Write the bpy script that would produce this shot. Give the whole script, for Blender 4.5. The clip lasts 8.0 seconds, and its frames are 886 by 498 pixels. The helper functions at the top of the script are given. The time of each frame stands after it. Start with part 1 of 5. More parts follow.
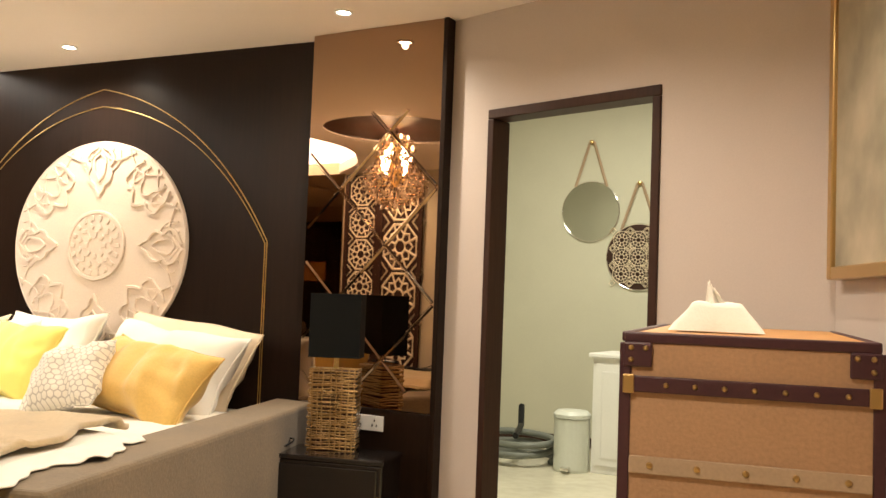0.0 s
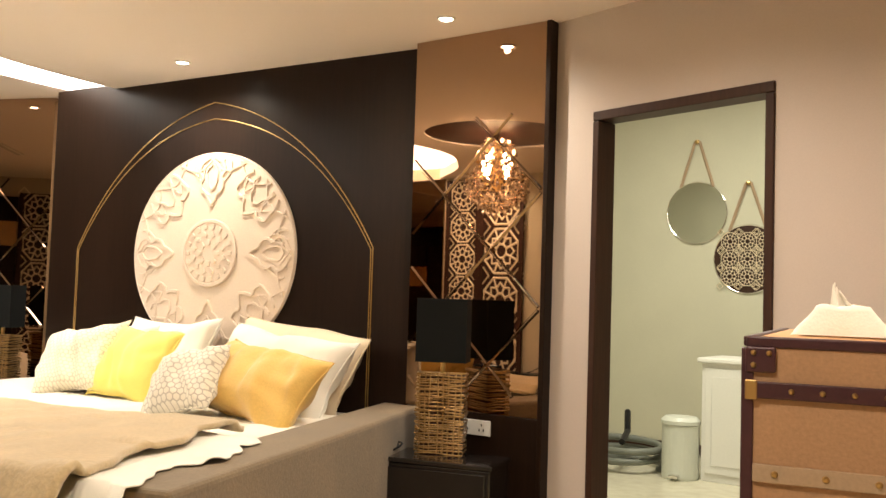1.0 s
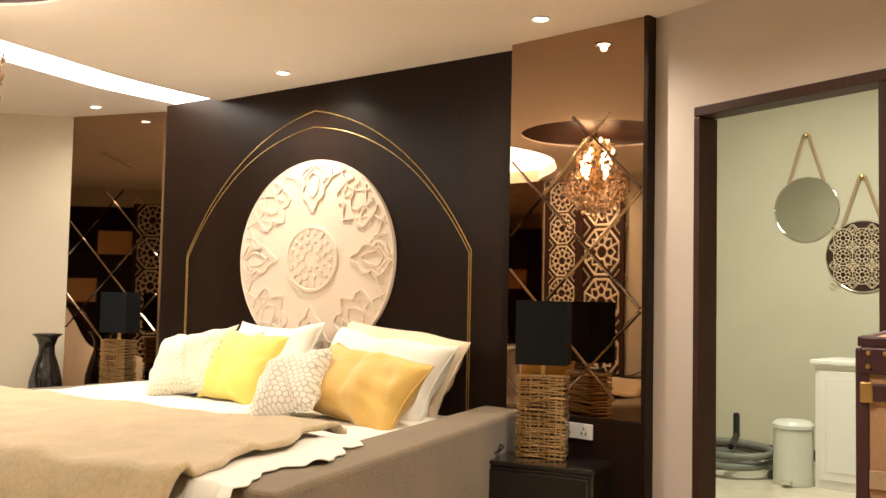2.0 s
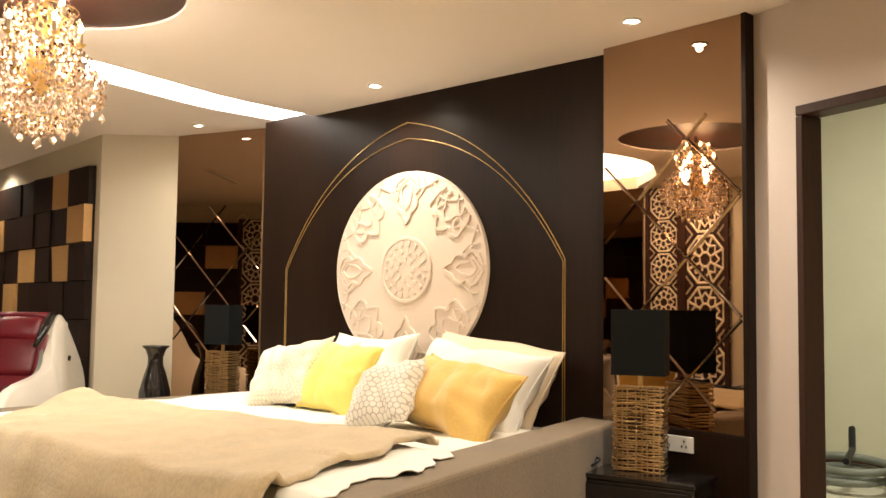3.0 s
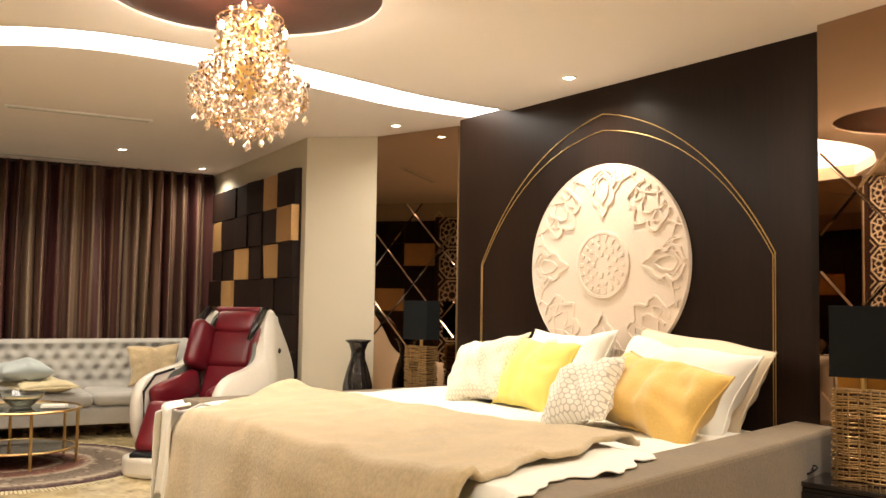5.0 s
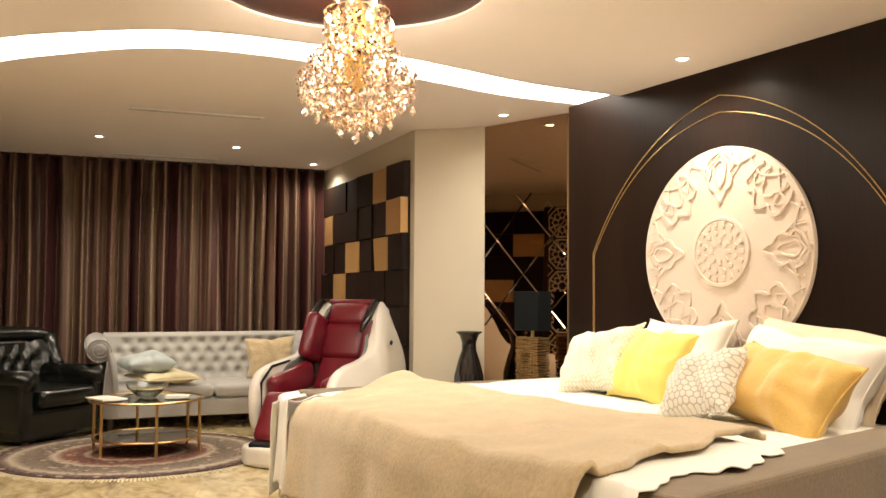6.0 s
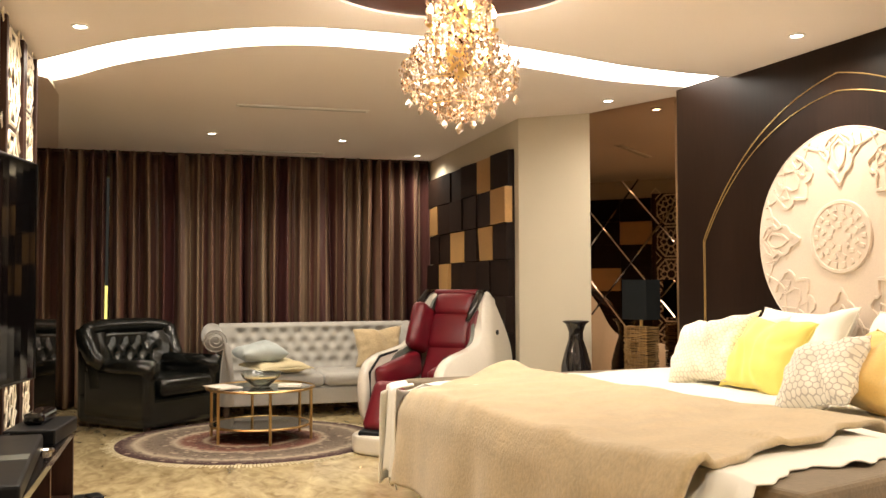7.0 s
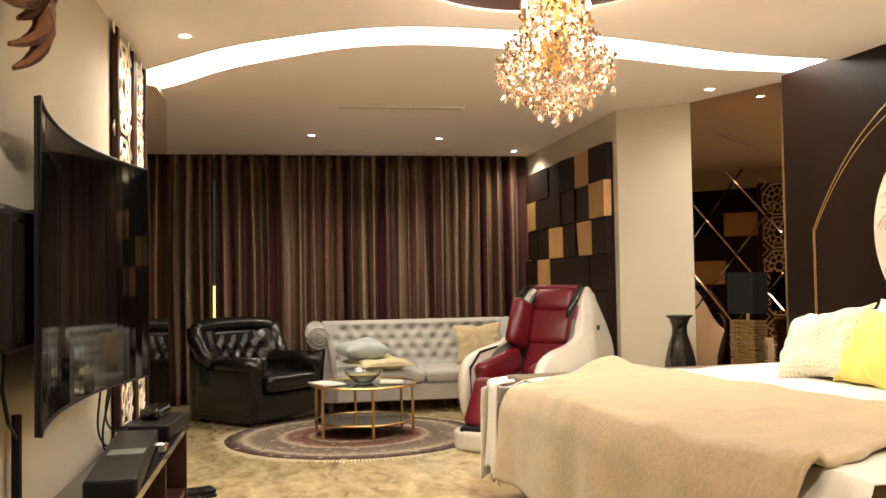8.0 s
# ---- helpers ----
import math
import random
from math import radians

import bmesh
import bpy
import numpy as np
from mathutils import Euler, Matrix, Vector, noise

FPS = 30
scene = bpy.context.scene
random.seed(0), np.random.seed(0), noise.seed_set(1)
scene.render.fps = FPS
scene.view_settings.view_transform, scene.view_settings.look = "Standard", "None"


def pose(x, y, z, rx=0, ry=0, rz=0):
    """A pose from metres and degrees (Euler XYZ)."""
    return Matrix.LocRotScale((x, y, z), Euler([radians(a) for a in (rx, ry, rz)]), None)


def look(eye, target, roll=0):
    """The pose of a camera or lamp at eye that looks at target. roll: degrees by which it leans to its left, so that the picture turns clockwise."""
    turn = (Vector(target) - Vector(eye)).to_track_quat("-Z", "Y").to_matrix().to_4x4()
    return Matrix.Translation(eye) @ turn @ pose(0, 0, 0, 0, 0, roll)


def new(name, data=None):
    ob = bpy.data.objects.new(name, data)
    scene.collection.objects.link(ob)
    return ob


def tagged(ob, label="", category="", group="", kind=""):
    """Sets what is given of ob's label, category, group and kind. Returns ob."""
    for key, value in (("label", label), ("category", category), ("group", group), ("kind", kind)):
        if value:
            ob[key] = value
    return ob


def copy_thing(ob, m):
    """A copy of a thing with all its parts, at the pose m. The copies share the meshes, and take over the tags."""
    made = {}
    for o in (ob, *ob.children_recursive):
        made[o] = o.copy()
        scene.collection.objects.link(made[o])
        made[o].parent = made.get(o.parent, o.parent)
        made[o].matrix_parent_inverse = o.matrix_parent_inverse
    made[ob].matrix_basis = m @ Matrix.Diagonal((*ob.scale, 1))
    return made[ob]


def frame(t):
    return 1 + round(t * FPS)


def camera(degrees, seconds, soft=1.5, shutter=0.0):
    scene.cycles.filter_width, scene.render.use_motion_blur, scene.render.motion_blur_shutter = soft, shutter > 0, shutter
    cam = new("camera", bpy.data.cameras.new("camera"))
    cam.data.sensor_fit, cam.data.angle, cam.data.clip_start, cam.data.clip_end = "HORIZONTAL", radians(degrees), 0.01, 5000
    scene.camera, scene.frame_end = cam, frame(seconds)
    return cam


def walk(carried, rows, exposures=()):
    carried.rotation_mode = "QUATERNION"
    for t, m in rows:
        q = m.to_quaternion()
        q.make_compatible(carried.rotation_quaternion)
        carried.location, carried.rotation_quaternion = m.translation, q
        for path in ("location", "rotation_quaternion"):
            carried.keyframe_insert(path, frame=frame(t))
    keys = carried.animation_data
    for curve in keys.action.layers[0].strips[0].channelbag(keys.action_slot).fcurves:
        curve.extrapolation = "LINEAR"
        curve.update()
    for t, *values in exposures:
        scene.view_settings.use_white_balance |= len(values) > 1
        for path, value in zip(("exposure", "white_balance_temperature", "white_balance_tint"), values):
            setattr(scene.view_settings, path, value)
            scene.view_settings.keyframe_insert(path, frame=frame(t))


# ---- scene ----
cam = camera(51.4, 8.0)
PATH = [
    (0, (-0.043, -0.065, 1.287), (-1.0434, 1.6636, 1.392), 2.12),
    (0.5, (-0.059, -0.0739, 1.287), (-1.1491, 1.5993, 1.3983), 1.97),
    (1, (-0.0707, -0.0801, 1.287), (-1.2497, 1.5317, 1.3941), 1.8),
    (1.5, (-0.0727, -0.0839, 1.287), (-1.3337, 1.466, 1.39), 1.5),
    (3, (-0.06, -0.006, 1.282), (-1.561, 1.309, 1.41), 0.7),
    (3.5, (-0.074, 0.0, 1.279), (-1.632, 1.247, 1.412), 0.6),
    (4, (-0.094, 0.01, 1.276), (-1.719, 1.168, 1.411), 0.7),
    (5.5, (-0.134, 0.037, 1.272), (-1.932, 0.907, 1.376), 0.7),
    (6, (-0.166, 0.044, 1.268), (-2.013, 0.805, 1.364), 0.3),
    (6.5, (-0.172, 0.046, 1.267), (-2.058, 0.707, 1.354), 0.0),
    (7, (-0.179, 0.047, 1.266), (-2.102, 0.594, 1.34), -0.2),
    (7.5, (-0.183, 0.048, 1.266), (-2.134, 0.485, 1.328), -0.6),
    (8, (-0.182, 0.048, 1.266), (-2.152, 0.387, 1.334), -1.0),
]
walk(cam, [(t, look(eye, target, roll)) for t, eye, target, roll in PATH])

# ---- world, light, exposure ----
world = bpy.data.worlds.new("world")
scene.world = world
world.use_nodes = True
world.node_tree.nodes["Background"].inputs[0].default_value = (0.55, 0.5, 0.42, 1)
world.node_tree.nodes["Background"].inputs[1].default_value = 0.05
scene.view_settings.exposure = 0.40

ZN, ZF = 2.59, 2.65          # bed-side ceiling and curtain-side ceiling
WARM = (1.0, 0.87, 0.695)
# the last four are unseen lamps, added to brighten nearby walls and the trunk
DOWNLIGHTS_AND_FILL = [(-2.58, 3.32, ZN), (-4.37, 3.22, ZN), (-6.52, 3.16, ZF), (-8.85, 0.31, ZF), (-8.97, 1.54, ZF),
              (-9.81, 2.50, ZF), (-5.18, -0.46, ZN), (-2.60, -0.40, ZN), (-1.55, 2.55, ZN), (-0.45, 2.05, ZN), (-0.95, 0.70, ZN)]


def lamp(name, kind, place, power, colour=WARM, size=0.018, spread=2.65, target=None):
    data = bpy.data.lights.new(name, kind)
    data.energy, data.color = power, colour
    if kind == "SPOT":
        data.spot_size, data.spot_blend, data.shadow_soft_size = spread, 1.0, size
    elif kind == "POINT":
        data.shadow_soft_size = size
    elif kind == "AREA":
        data.size = size
    ob = new(name, data)
    ob.matrix_world = look(place, target or (place[0], place[1] + 0.001, place[2] - 1))
    return ob


for spot in DOWNLIGHTS_AND_FILL:
    lamp("downlight_and_fill_beam", "SPOT", (spot[0], spot[1], spot[2] - 0.022), {-1.55: 66, -0.45: 44, -2.60: 58, -5.18: 46, -6.52: 16, -9.81: 50, -8.85: 80, -8.97: 80, -0.95: 95}.get(spot[0], 66))
lamp("chandelier_glow", "POINT", (-4.0, 1.2, 2.34), 122, (1.0, 0.83, 0.64), 0.12)
# added lamp to light the dressing room; its real source is out of view
lamp("dressing_room_fill", "AREA", (-2.4, 5.6, 3.25), 78, (1.0, 0.95, 0.76), 0.9)


# ---- materials ----
def mat(name, colour, rough=0.5, metal=0.0, vary=0.12, grain=40.0, bump=0.05, coarse=3.0, sheen=0.0, coat=0.0, stretch=(1, 1, 1), glow=0.0, second=None, mixed=0.5):
    m = bpy.data.materials.new(name)
    m.use_nodes = True
    nt = m.node_tree
    b = nt.nodes["Principled BSDF"]
    tc, mp = nt.nodes.new("ShaderNodeTexCoord"), nt.nodes.new("ShaderNodeMapping")
    mp.inputs["Scale"].default_value = stretch
    nt.links.new(tc.outputs["Object"], mp.inputs[0])
    fine, broad = nt.nodes.new("ShaderNodeTexNoise"), nt.nodes.new("ShaderNodeTexNoise")
    for node, sc in ((fine, grain), (broad, coarse)):
        node.inputs["Scale"].default_value = sc
        node.inputs["Detail"].default_value = 4
        nt.links.new(mp.outputs[0], node.inputs[0])
    add = nt.nodes.new("ShaderNodeMath")
    add.operation = "ADD"
    nt.links.new(fine.outputs[0], add.inputs[0])
    nt.links.new(broad.outputs[0], add.inputs[1])
    ramp = nt.nodes.new("ShaderNodeMapRange")
    ramp.inputs[1].default_value, ramp.inputs[2].default_value = 0.6, 1.4
    ramp.inputs[3].default_value, ramp.inputs[4].default_value = 0, 1
    nt.links.new(add.outputs[0], ramp.inputs[0])
    mix = nt.nodes.new("ShaderNodeMix")
    mix.data_type = "RGBA"
    lo = tuple(c * (1 - vary) for c in colour)
    hi = second or tuple(min(1, c * (1 + vary)) for c in colour)
    mix.inputs[6].default_value, mix.inputs[7].default_value = (*lo, 1), (*hi, 1)
    nt.links.new(ramp.outputs[0], mix.inputs[0])
    nt.links.new(mix.outputs[2], b.inputs["Base Color"])
    rr = nt.nodes.new("ShaderNodeMapRange")
    rr.inputs[3].default_value, rr.inputs[4].default_value = max(0.02, rough * 0.85), min(1, rough * 1.15)
    nt.links.new(broad.outputs[0], rr.inputs[0])
    nt.links.new(rr.outputs[0], b.inputs["Roughness"])
    b.inputs["Metallic"].default_value = metal
    b.inputs["Sheen Weight"].default_value = sheen
    b.inputs["Coat Weight"].default_value = coat
    if bump:
        bp = nt.nodes.new("ShaderNodeBump")
        bp.inputs["Strength"].default_value = bump
        bp.inputs["Distance"].default_value = 0.01
        nt.links.new(fine.outputs[0], bp.inputs["Height"])
        nt.links.new(bp.outputs[0], b.inputs["Normal"])
    if glow:
        b.inputs["Emission Color"].default_value = (*colour, 1)
        b.inputs["Emission Strength"].default_value = glow
    return m


def hexprint(name, ground, line, scale):
    """Cloth with a printed honeycomb line pattern."""
    m = mat(name, ground, 0.85, vary=0.06, grain=200, bump=0.1, sheen=0.2)
    nt = m.node_tree
    b = nt.nodes["Principled BSDF"]
    old = b.inputs["Base Color"].links[0].from_socket

    def vec(op, a, c=None):
        n = nt.nodes.new("ShaderNodeVectorMath")
        n.operation = op
        nt.links.new(a, n.inputs[0])
        if isinstance(c, tuple):
            n.inputs[1].default_value = c
        elif c is not None:
            nt.links.new(c, n.inputs[1])
        return n.outputs["Value"] if op in ("DOT_PRODUCT", "LENGTH") else n.outputs["Vector"]

    def num(op, a, c):
        n = nt.nodes.new("ShaderNodeMath")
        n.operation = op
        for k, v in ((0, a), (1, c)):
            if isinstance(v, float):
                n.inputs[k].default_value = v
            else:
                nt.links.new(v, n.inputs[k])
        return n.outputs[0]

    tc = nt.nodes.new("ShaderNodeTexCoord")
    p = vec("MULTIPLY", tc.outputs["Object"], (scale, scale, 0.0))
    p = vec("ADD", p, (50.0, 51.9615, 0.0))
    found = []
    for shift in ((0.0, 0.0, 0.0), (0.5, 0.8660254, 0.0)):
        q = vec("ADD", p, shift)
        q = vec("MODULO", q, (1.0, 1.7320508, 1.0))
        q = vec("ABSOLUTE", vec("SUBTRACT", q, (0.5, 0.8660254, 0.0)))
        found.append(num("MAXIMUM", vec("DOT_PRODUCT", q, (1.0, 0.0, 0.0)), vec("DOT_PRODUCT", q, (0.5, 0.8660254, 0.0))))
    d = num("MINIMUM", found[0], found[1])
    lt = nt.nodes.new("ShaderNodeMapRange")
    lt.inputs[1].default_value, lt.inputs[2].default_value = 0.40, 0.43
    nt.links.new(d, lt.inputs[0])
    mix = nt.nodes.new("ShaderNodeMix")
    mix.data_type = "RGBA"
    mix.inputs[7].default_value = (*line, 1)
    nt.links.new(lt.outputs[0], mix.inputs[0])
    nt.links.new(old, mix.inputs[6])
    nt.links.new(mix.outputs[2], b.inputs["Base Color"])
    return m


def banded(name, stops, axis, scale, rough, radial=False, warp=0.05, bump=0.1):
    """Colours in bands: stripes along an axis, or rings round the middle."""
    m = mat(name, (0.3, 0.3, 0.3), rough, vary=0.1, grain=120, bump=bump)
    nt = m.node_tree
    b = nt.nodes["Principled BSDF"]
    tc, sep, noi = nt.nodes.new("ShaderNodeTexCoord"), nt.nodes.new("ShaderNodeSeparateXYZ"), nt.nodes.new("ShaderNodeTexNoise")
    nt.links.new(tc.outputs["Object"], sep.inputs[0])
    if radial:
        ln = nt.nodes.new("ShaderNodeVectorMath")
        ln.operation = "LENGTH"
        nt.links.new(tc.outputs["Object"], ln.inputs[0])
        base = ln.outputs["Value"]
    else:
        base = sep.outputs[axis]
    noi.inputs["Scale"].default_value = 26 if radial else 14
    noi.inputs["Detail"].default_value = 6
    nt.links.new(tc.outputs["Object"], noi.inputs[0])
    ma = nt.nodes.new("ShaderNodeMath")
    ma.operation = "MULTIPLY_ADD"
    nt.links.new(noi.outputs[0], ma.inputs[0])
    ma.inputs[1].default_value = warp
    nt.links.new(base, ma.inputs[2])
    if radial:
        fac = nt.nodes.new("ShaderNodeMath")
        fac.operation = "MULTIPLY"
        fac.inputs[1].default_value = scale
        nt.links.new(ma.outputs[0], fac.inputs[0])
        out = fac.outputs[0]
    else:
        one = nt.nodes.new("ShaderNodeTexNoise")
        one.noise_dimensions = "1D"
        one.inputs["Scale"].default_value = scale
        one.inputs["Detail"].default_value = 1.5
        nt.links.new(ma.outputs[0], one.inputs["W"])
        out = one.outputs[0]
    cr = nt.nodes.new("ShaderNodeValToRGB")
    els = cr.color_ramp.elements
    while len(els) < len(stops):
        els.new(0.5)
    for e, (p, c) in zip(els, stops):
        e.position, e.color = p, (*c, 1)
    nt.links.new(out, cr.inputs[0])
    shown = cr.outputs[0]
    if radial:
        for size, tone, much in ((11, (0.45, 0.36, 0.26), 0.75), (17, (0.05, 0.03, 0.026), 0.75), (36, (0.40, 0.30, 0.22), 0.5)):
            vor, mr2, mx = nt.nodes.new("ShaderNodeTexVoronoi"), nt.nodes.new("ShaderNodeMapRange"), nt.nodes.new("ShaderNodeMix")
            vor.inputs["Scale"].default_value = size
            nt.links.new(tc.outputs["Object"], vor.inputs["Vector"])
            mr2.inputs[1].default_value, mr2.inputs[2].default_value = 0.30, 0.20
            mr2.inputs[3].default_value, mr2.inputs[4].default_value = 0.0, much
            nt.links.new(vor.outputs["Distance"], mr2.inputs[0])
            mx.data_type = "RGBA"
            nt.links.new(mr2.outputs[0], mx.inputs[0])
            nt.links.new(shown, mx.inputs[6])
            mx.inputs[7].default_value = (*tone, 1)
            shown = mx.outputs[2]
    nt.links.new(shown, b.inputs["Base Color"])
    return m


def glossy(name, colour, rough):
    m = bpy.data.materials.new(name)
    m.use_nodes = True
    b = m.node_tree.nodes["Principled BSDF"]
    b.inputs["Base Color"].default_value = (*colour, 1)
    b.inputs["Metallic"].default_value = 1
    b.inputs["Roughness"].default_value = rough
    return m


def clear(name, colour, rough=0.02, ior=1.45):
    m = bpy.data.materials.new(name)
    m.use_nodes = True
    b = m.node_tree.nodes["Principled BSDF"]
    b.inputs["Base Color"].default_value = (*colour, 1)
    b.inputs["Transmission Weight"].default_value = 1
    b.inputs["Roughness"].default_value = rough
    b.inputs["IOR"].default_value = ior
    return m


def lit(name, colour, power):
    m = bpy.data.materials.new(name)
    m.use_nodes = True
    b = m.node_tree.nodes["Principled BSDF"]
    b.inputs["Base Color"].default_value = (*colour, 1)
    b.inputs["Emission Color"].default_value = (*colour, 1)
    b.inputs["Emission Strength"].default_value = power
    return m


M_WALL = mat("wall_paint", (0.56, 0.50, 0.385), 0.7, vary=0.05, grain=180, bump=0.04, coarse=1.2)
M_WALLP = mat("pinkish_wall_paint", (0.53, 0.46, 0.42), 0.7, vary=0.05, grain=180, bump=0.04, coarse=1.2)
M_CEIL = mat("ceiling_paint", (0.82, 0.755, 0.725), 0.8, vary=0.03, grain=150, bump=0.02, coarse=0.8)
M_BATHW = mat("dressing_wall_paint", (0.56, 0.54, 0.43), 0.65, vary=0.05, grain=150, bump=0.03)
M_DARK = mat("dark_veneer", (0.014, 0.0070, 0.0042), 0.36, vary=0.35, grain=60, bump=0.02, stretch=(1, 1, 0.06))
M_FRAME = mat("dark_stained_frame", (0.040, 0.017, 0.011), 0.48, vary=0.3, grain=70, bump=0.03, stretch=(1, 1, 0.08))
M_RECESS = mat("recess_brown", (0.045, 0.015, 0.010), 0.4, vary=0.2, grain=30, bump=0.02)
M_MIRROR = glossy("bronze_mirror", (0.40, 0.27, 0.175), 0.015)
M_STRIP = glossy("bevel_mirror", (0.36, 0.25, 0.17), 0.06)
M_SILVER = glossy("silver_mirror", (0.80, 0.82, 0.80), 0.02)
M_GOLD = glossy("brushed_gold", (0.72, 0.52, 0.22), 0.34)
M_AMBER = glossy("rose_gilt", (0.70, 0.545, 0.43), 0.22)
M_BRASS = glossy("brass", (0.62, 0.42, 0.18), 0.3)
M_CHROME = glossy("chrome", (0.75, 0.73, 0.70), 0.12)
M_PLASTER = mat("cream_plaster", (0.65, 0.545, 0.45), 0.75, vary=0.07, grain=90, bump=0.05)
M_TAUPE = mat("taupe_suede", (0.165, 0.118, 0.068), 0.85, vary=0.28, grain=90, bump=0.14, coarse=4.5, sheen=0.25)
M_SHEET = mat("white_sheet", (0.80, 0.77, 0.70), 0.85, vary=0.04, grain=260, bump=0.08, sheen=0.2)
M_BLANKET = mat("tan_blanket", (0.50, 0.385, 0.225), 0.95, vary=0.2, grain=60, bump=0.3, coarse=5, sheen=0.4)
M_YELLOW = mat("yellow_cotton", (0.89, 0.75, 0.19), 0.85, vary=0.06, grain=220, bump=0.1, sheen=0.2)
M_OCHRE = mat("ochre_silk", (0.71, 0.46, 0.12), 0.7, vary=0.12, grain=120, bump=0.12, sheen=0.3)
M_CREAM = mat("cream_cotton", (0.72, 0.60, 0.44), 0.85, vary=0.05, grain=220, bump=0.1)
M_HEX = hexprint("honeycomb_print", (0.80, 0.75, 0.65), (0.50, 0.455, 0.39), 31)
M_GEO = hexprint("geometric_print", (0.82, 0.76, 0.60), (0.60, 0.53, 0.40), 40)
M_BLACK = mat("black_lacquer", (0.012, 0.010, 0.010), 0.12, vary=0.2, grain=20, bump=0.0, coat=0.5)
M_BLACKM = mat("black_plastic", (0.012, 0.012, 0.013), 0.4, vary=0.2, grain=80, bump=0.03)
M_SHADE = mat("black_shade", (0.007, 0.008, 0.0085), 0.8, vary=0.2, grain=240, bump=0.1)
M_ROPE = mat("gilded_rope", (0.34, 0.215, 0.09), 0.28, 0.75, vary=0.5, grain=120, bump=0.3)
M_WHITEP = mat("white_plastic", (0.76, 0.75, 0.72), 0.35, vary=0.03, grain=60, bump=0.0)
M_CHAIRW = mat("ivory_shell", (0.74, 0.69, 0.60), 0.3, vary=0.04, grain=40, bump=0.01, coat=0.3)
M_RED = mat("wine_leather", (0.15, 0.008, 0.016), 0.32, vary=0.25, grain=130, bump=0.1)
M_LEATHER = mat("black_leather", (0.006, 0.007, 0.006), 0.24, vary=0.3, grain=140, bump=0.12)
M_VELVET = mat("silver_velvet", (0.40, 0.385, 0.355), 0.7, vary=0.2, grain=180, bump=0.1, sheen=0.5)
M_WOODLEG = mat("dark_wood", (0.04, 0.02, 0.012), 0.4, vary=0.3, grain=60)
for dull, much in ((M_DARK, 0.15), (M_FRAME, 0.25), (M_BLACKM, 0.18)):
    dull.node_tree.nodes["Principled BSDF"].inputs["Specular IOR Level"].default_value = much
M_GLASS = clear("table_glass", (0.92, 0.97, 0.95))
M_CRYSTAL = clear("amber_crystal", (0.95, 0.79, 0.64), 0.04, 1.5)
M_CRYSTAL.node_tree.nodes["Principled BSDF"].inputs["Transmission Weight"].default_value = 0.62
M_CRYSTAL.node_tree.nodes["Principled BSDF"].inputs["Subsurface Weight"].default_value = 0.0
M_TRUNK = mat("tan_canvas", (0.42, 0.245, 0.135), 0.75, vary=0.18, grain=120, bump=0.15)
M_TRUNKTOP = mat("tan_leather_top", (0.52, 0.26, 0.09), 0.5, vary=0.12, grain=120, bump=0.08)
M_TRIM = mat("maroon_leather", (0.055, 0.016, 0.022), 0.42, vary=0.2, grain=120, bump=0.08)
M_PALE = mat("pale_leather", (0.42, 0.30, 0.20), 0.6, vary=0.12, grain=120, bump=0.08)
M_TISSUE = mat("tissue_paper", (0.86, 0.82, 0.74), 0.9, vary=0.03, grain=150, bump=0.15)
M_TILE = mat("pale_tile", (0.62, 0.58, 0.46), 0.2, vary=0.1, grain=12, bump=0.0)
M_FLOOR = mat("veined_marble", (0.42, 0.29, 0.13), 0.12, vary=0.32, grain=4, bump=0.0, coarse=1.8, second=(0.84, 0.69, 0.40), coat=0.3, stretch=(1, 2.0, 1))
M_RUG = banded("round_rug_pile", [(0.0, (0.40, 0.30, 0.20)), (0.07, (0.17, 0.045, 0.030)), (0.30, (0.20, 0.055, 0.035)), (0.36, (0.42, 0.33, 0.23)), (0.39, (0.14, 0.055, 0.04)),
                                  (0.52, (0.20, 0.075, 0.05)), (0.58, (0.46, 0.38, 0.28)), (0.62, (0.14, 0.10, 0.075)), (0.80, (0.19, 0.145, 0.105)), (0.86, (0.44, 0.37, 0.27)), (0.90, (0.15, 0.105, 0.08)), (0.955, (0.045, 0.013, 0.014))],
               0, 0.97, 0.95, radial=True, warp=0.05, bump=0.3)
# tan bands are cloth stripes and also paint in the highlights on the folds
M_CURTAIN = banded("striped_curtain_fold_highlights", [(0.36, (0.060, 0.022, 0.022)), (0.43, (0.13, 0.055, 0.045)), (0.47, (0.24, 0.165, 0.105)), (0.51, (0.065, 0.026, 0.025)), (0.55, (0.16, 0.085, 0.062)), (0.60, (0.27, 0.195, 0.13)), (0.66, (0.08, 0.032, 0.029))],
                   1, 5.0, 0.33, warp=0.006, bump=0.04)
M_GOLDLEAF = mat("gold_leaf_tile", (0.50, 0.29, 0.11), 0.4, 0.25, vary=0.15, grain=60, bump=0.08)
M_UMBER = mat("umber_tile", (0.016, 0.0085, 0.006), 0.5, vary=0.3, grain=80, bump=0.06)
M_LATTICE = mat("cream_lattice", (0.80, 0.70, 0.54), 0.5, vary=0.05, grain=80, bump=0.03)
M_SCREEN = mat("dark_screen", (0.003, 0.003, 0.0035), 0.06, vary=0.1, grain=5, bump=0.0)
for dull, much in ((M_UMBER, 0.15), (M_SHADE, 0.15), (M_SCREEN, 0.16)):
    dull.node_tree.nodes["Principled BSDF"].inputs["Specular IOR Level"].default_value = much
M_PICTURE = mat("landscape_canvas", (0.33, 0.31, 0.22), 0.5, vary=0.5, grain=5, bump=0.1, coarse=2, second=(0.55, 0.48, 0.36))
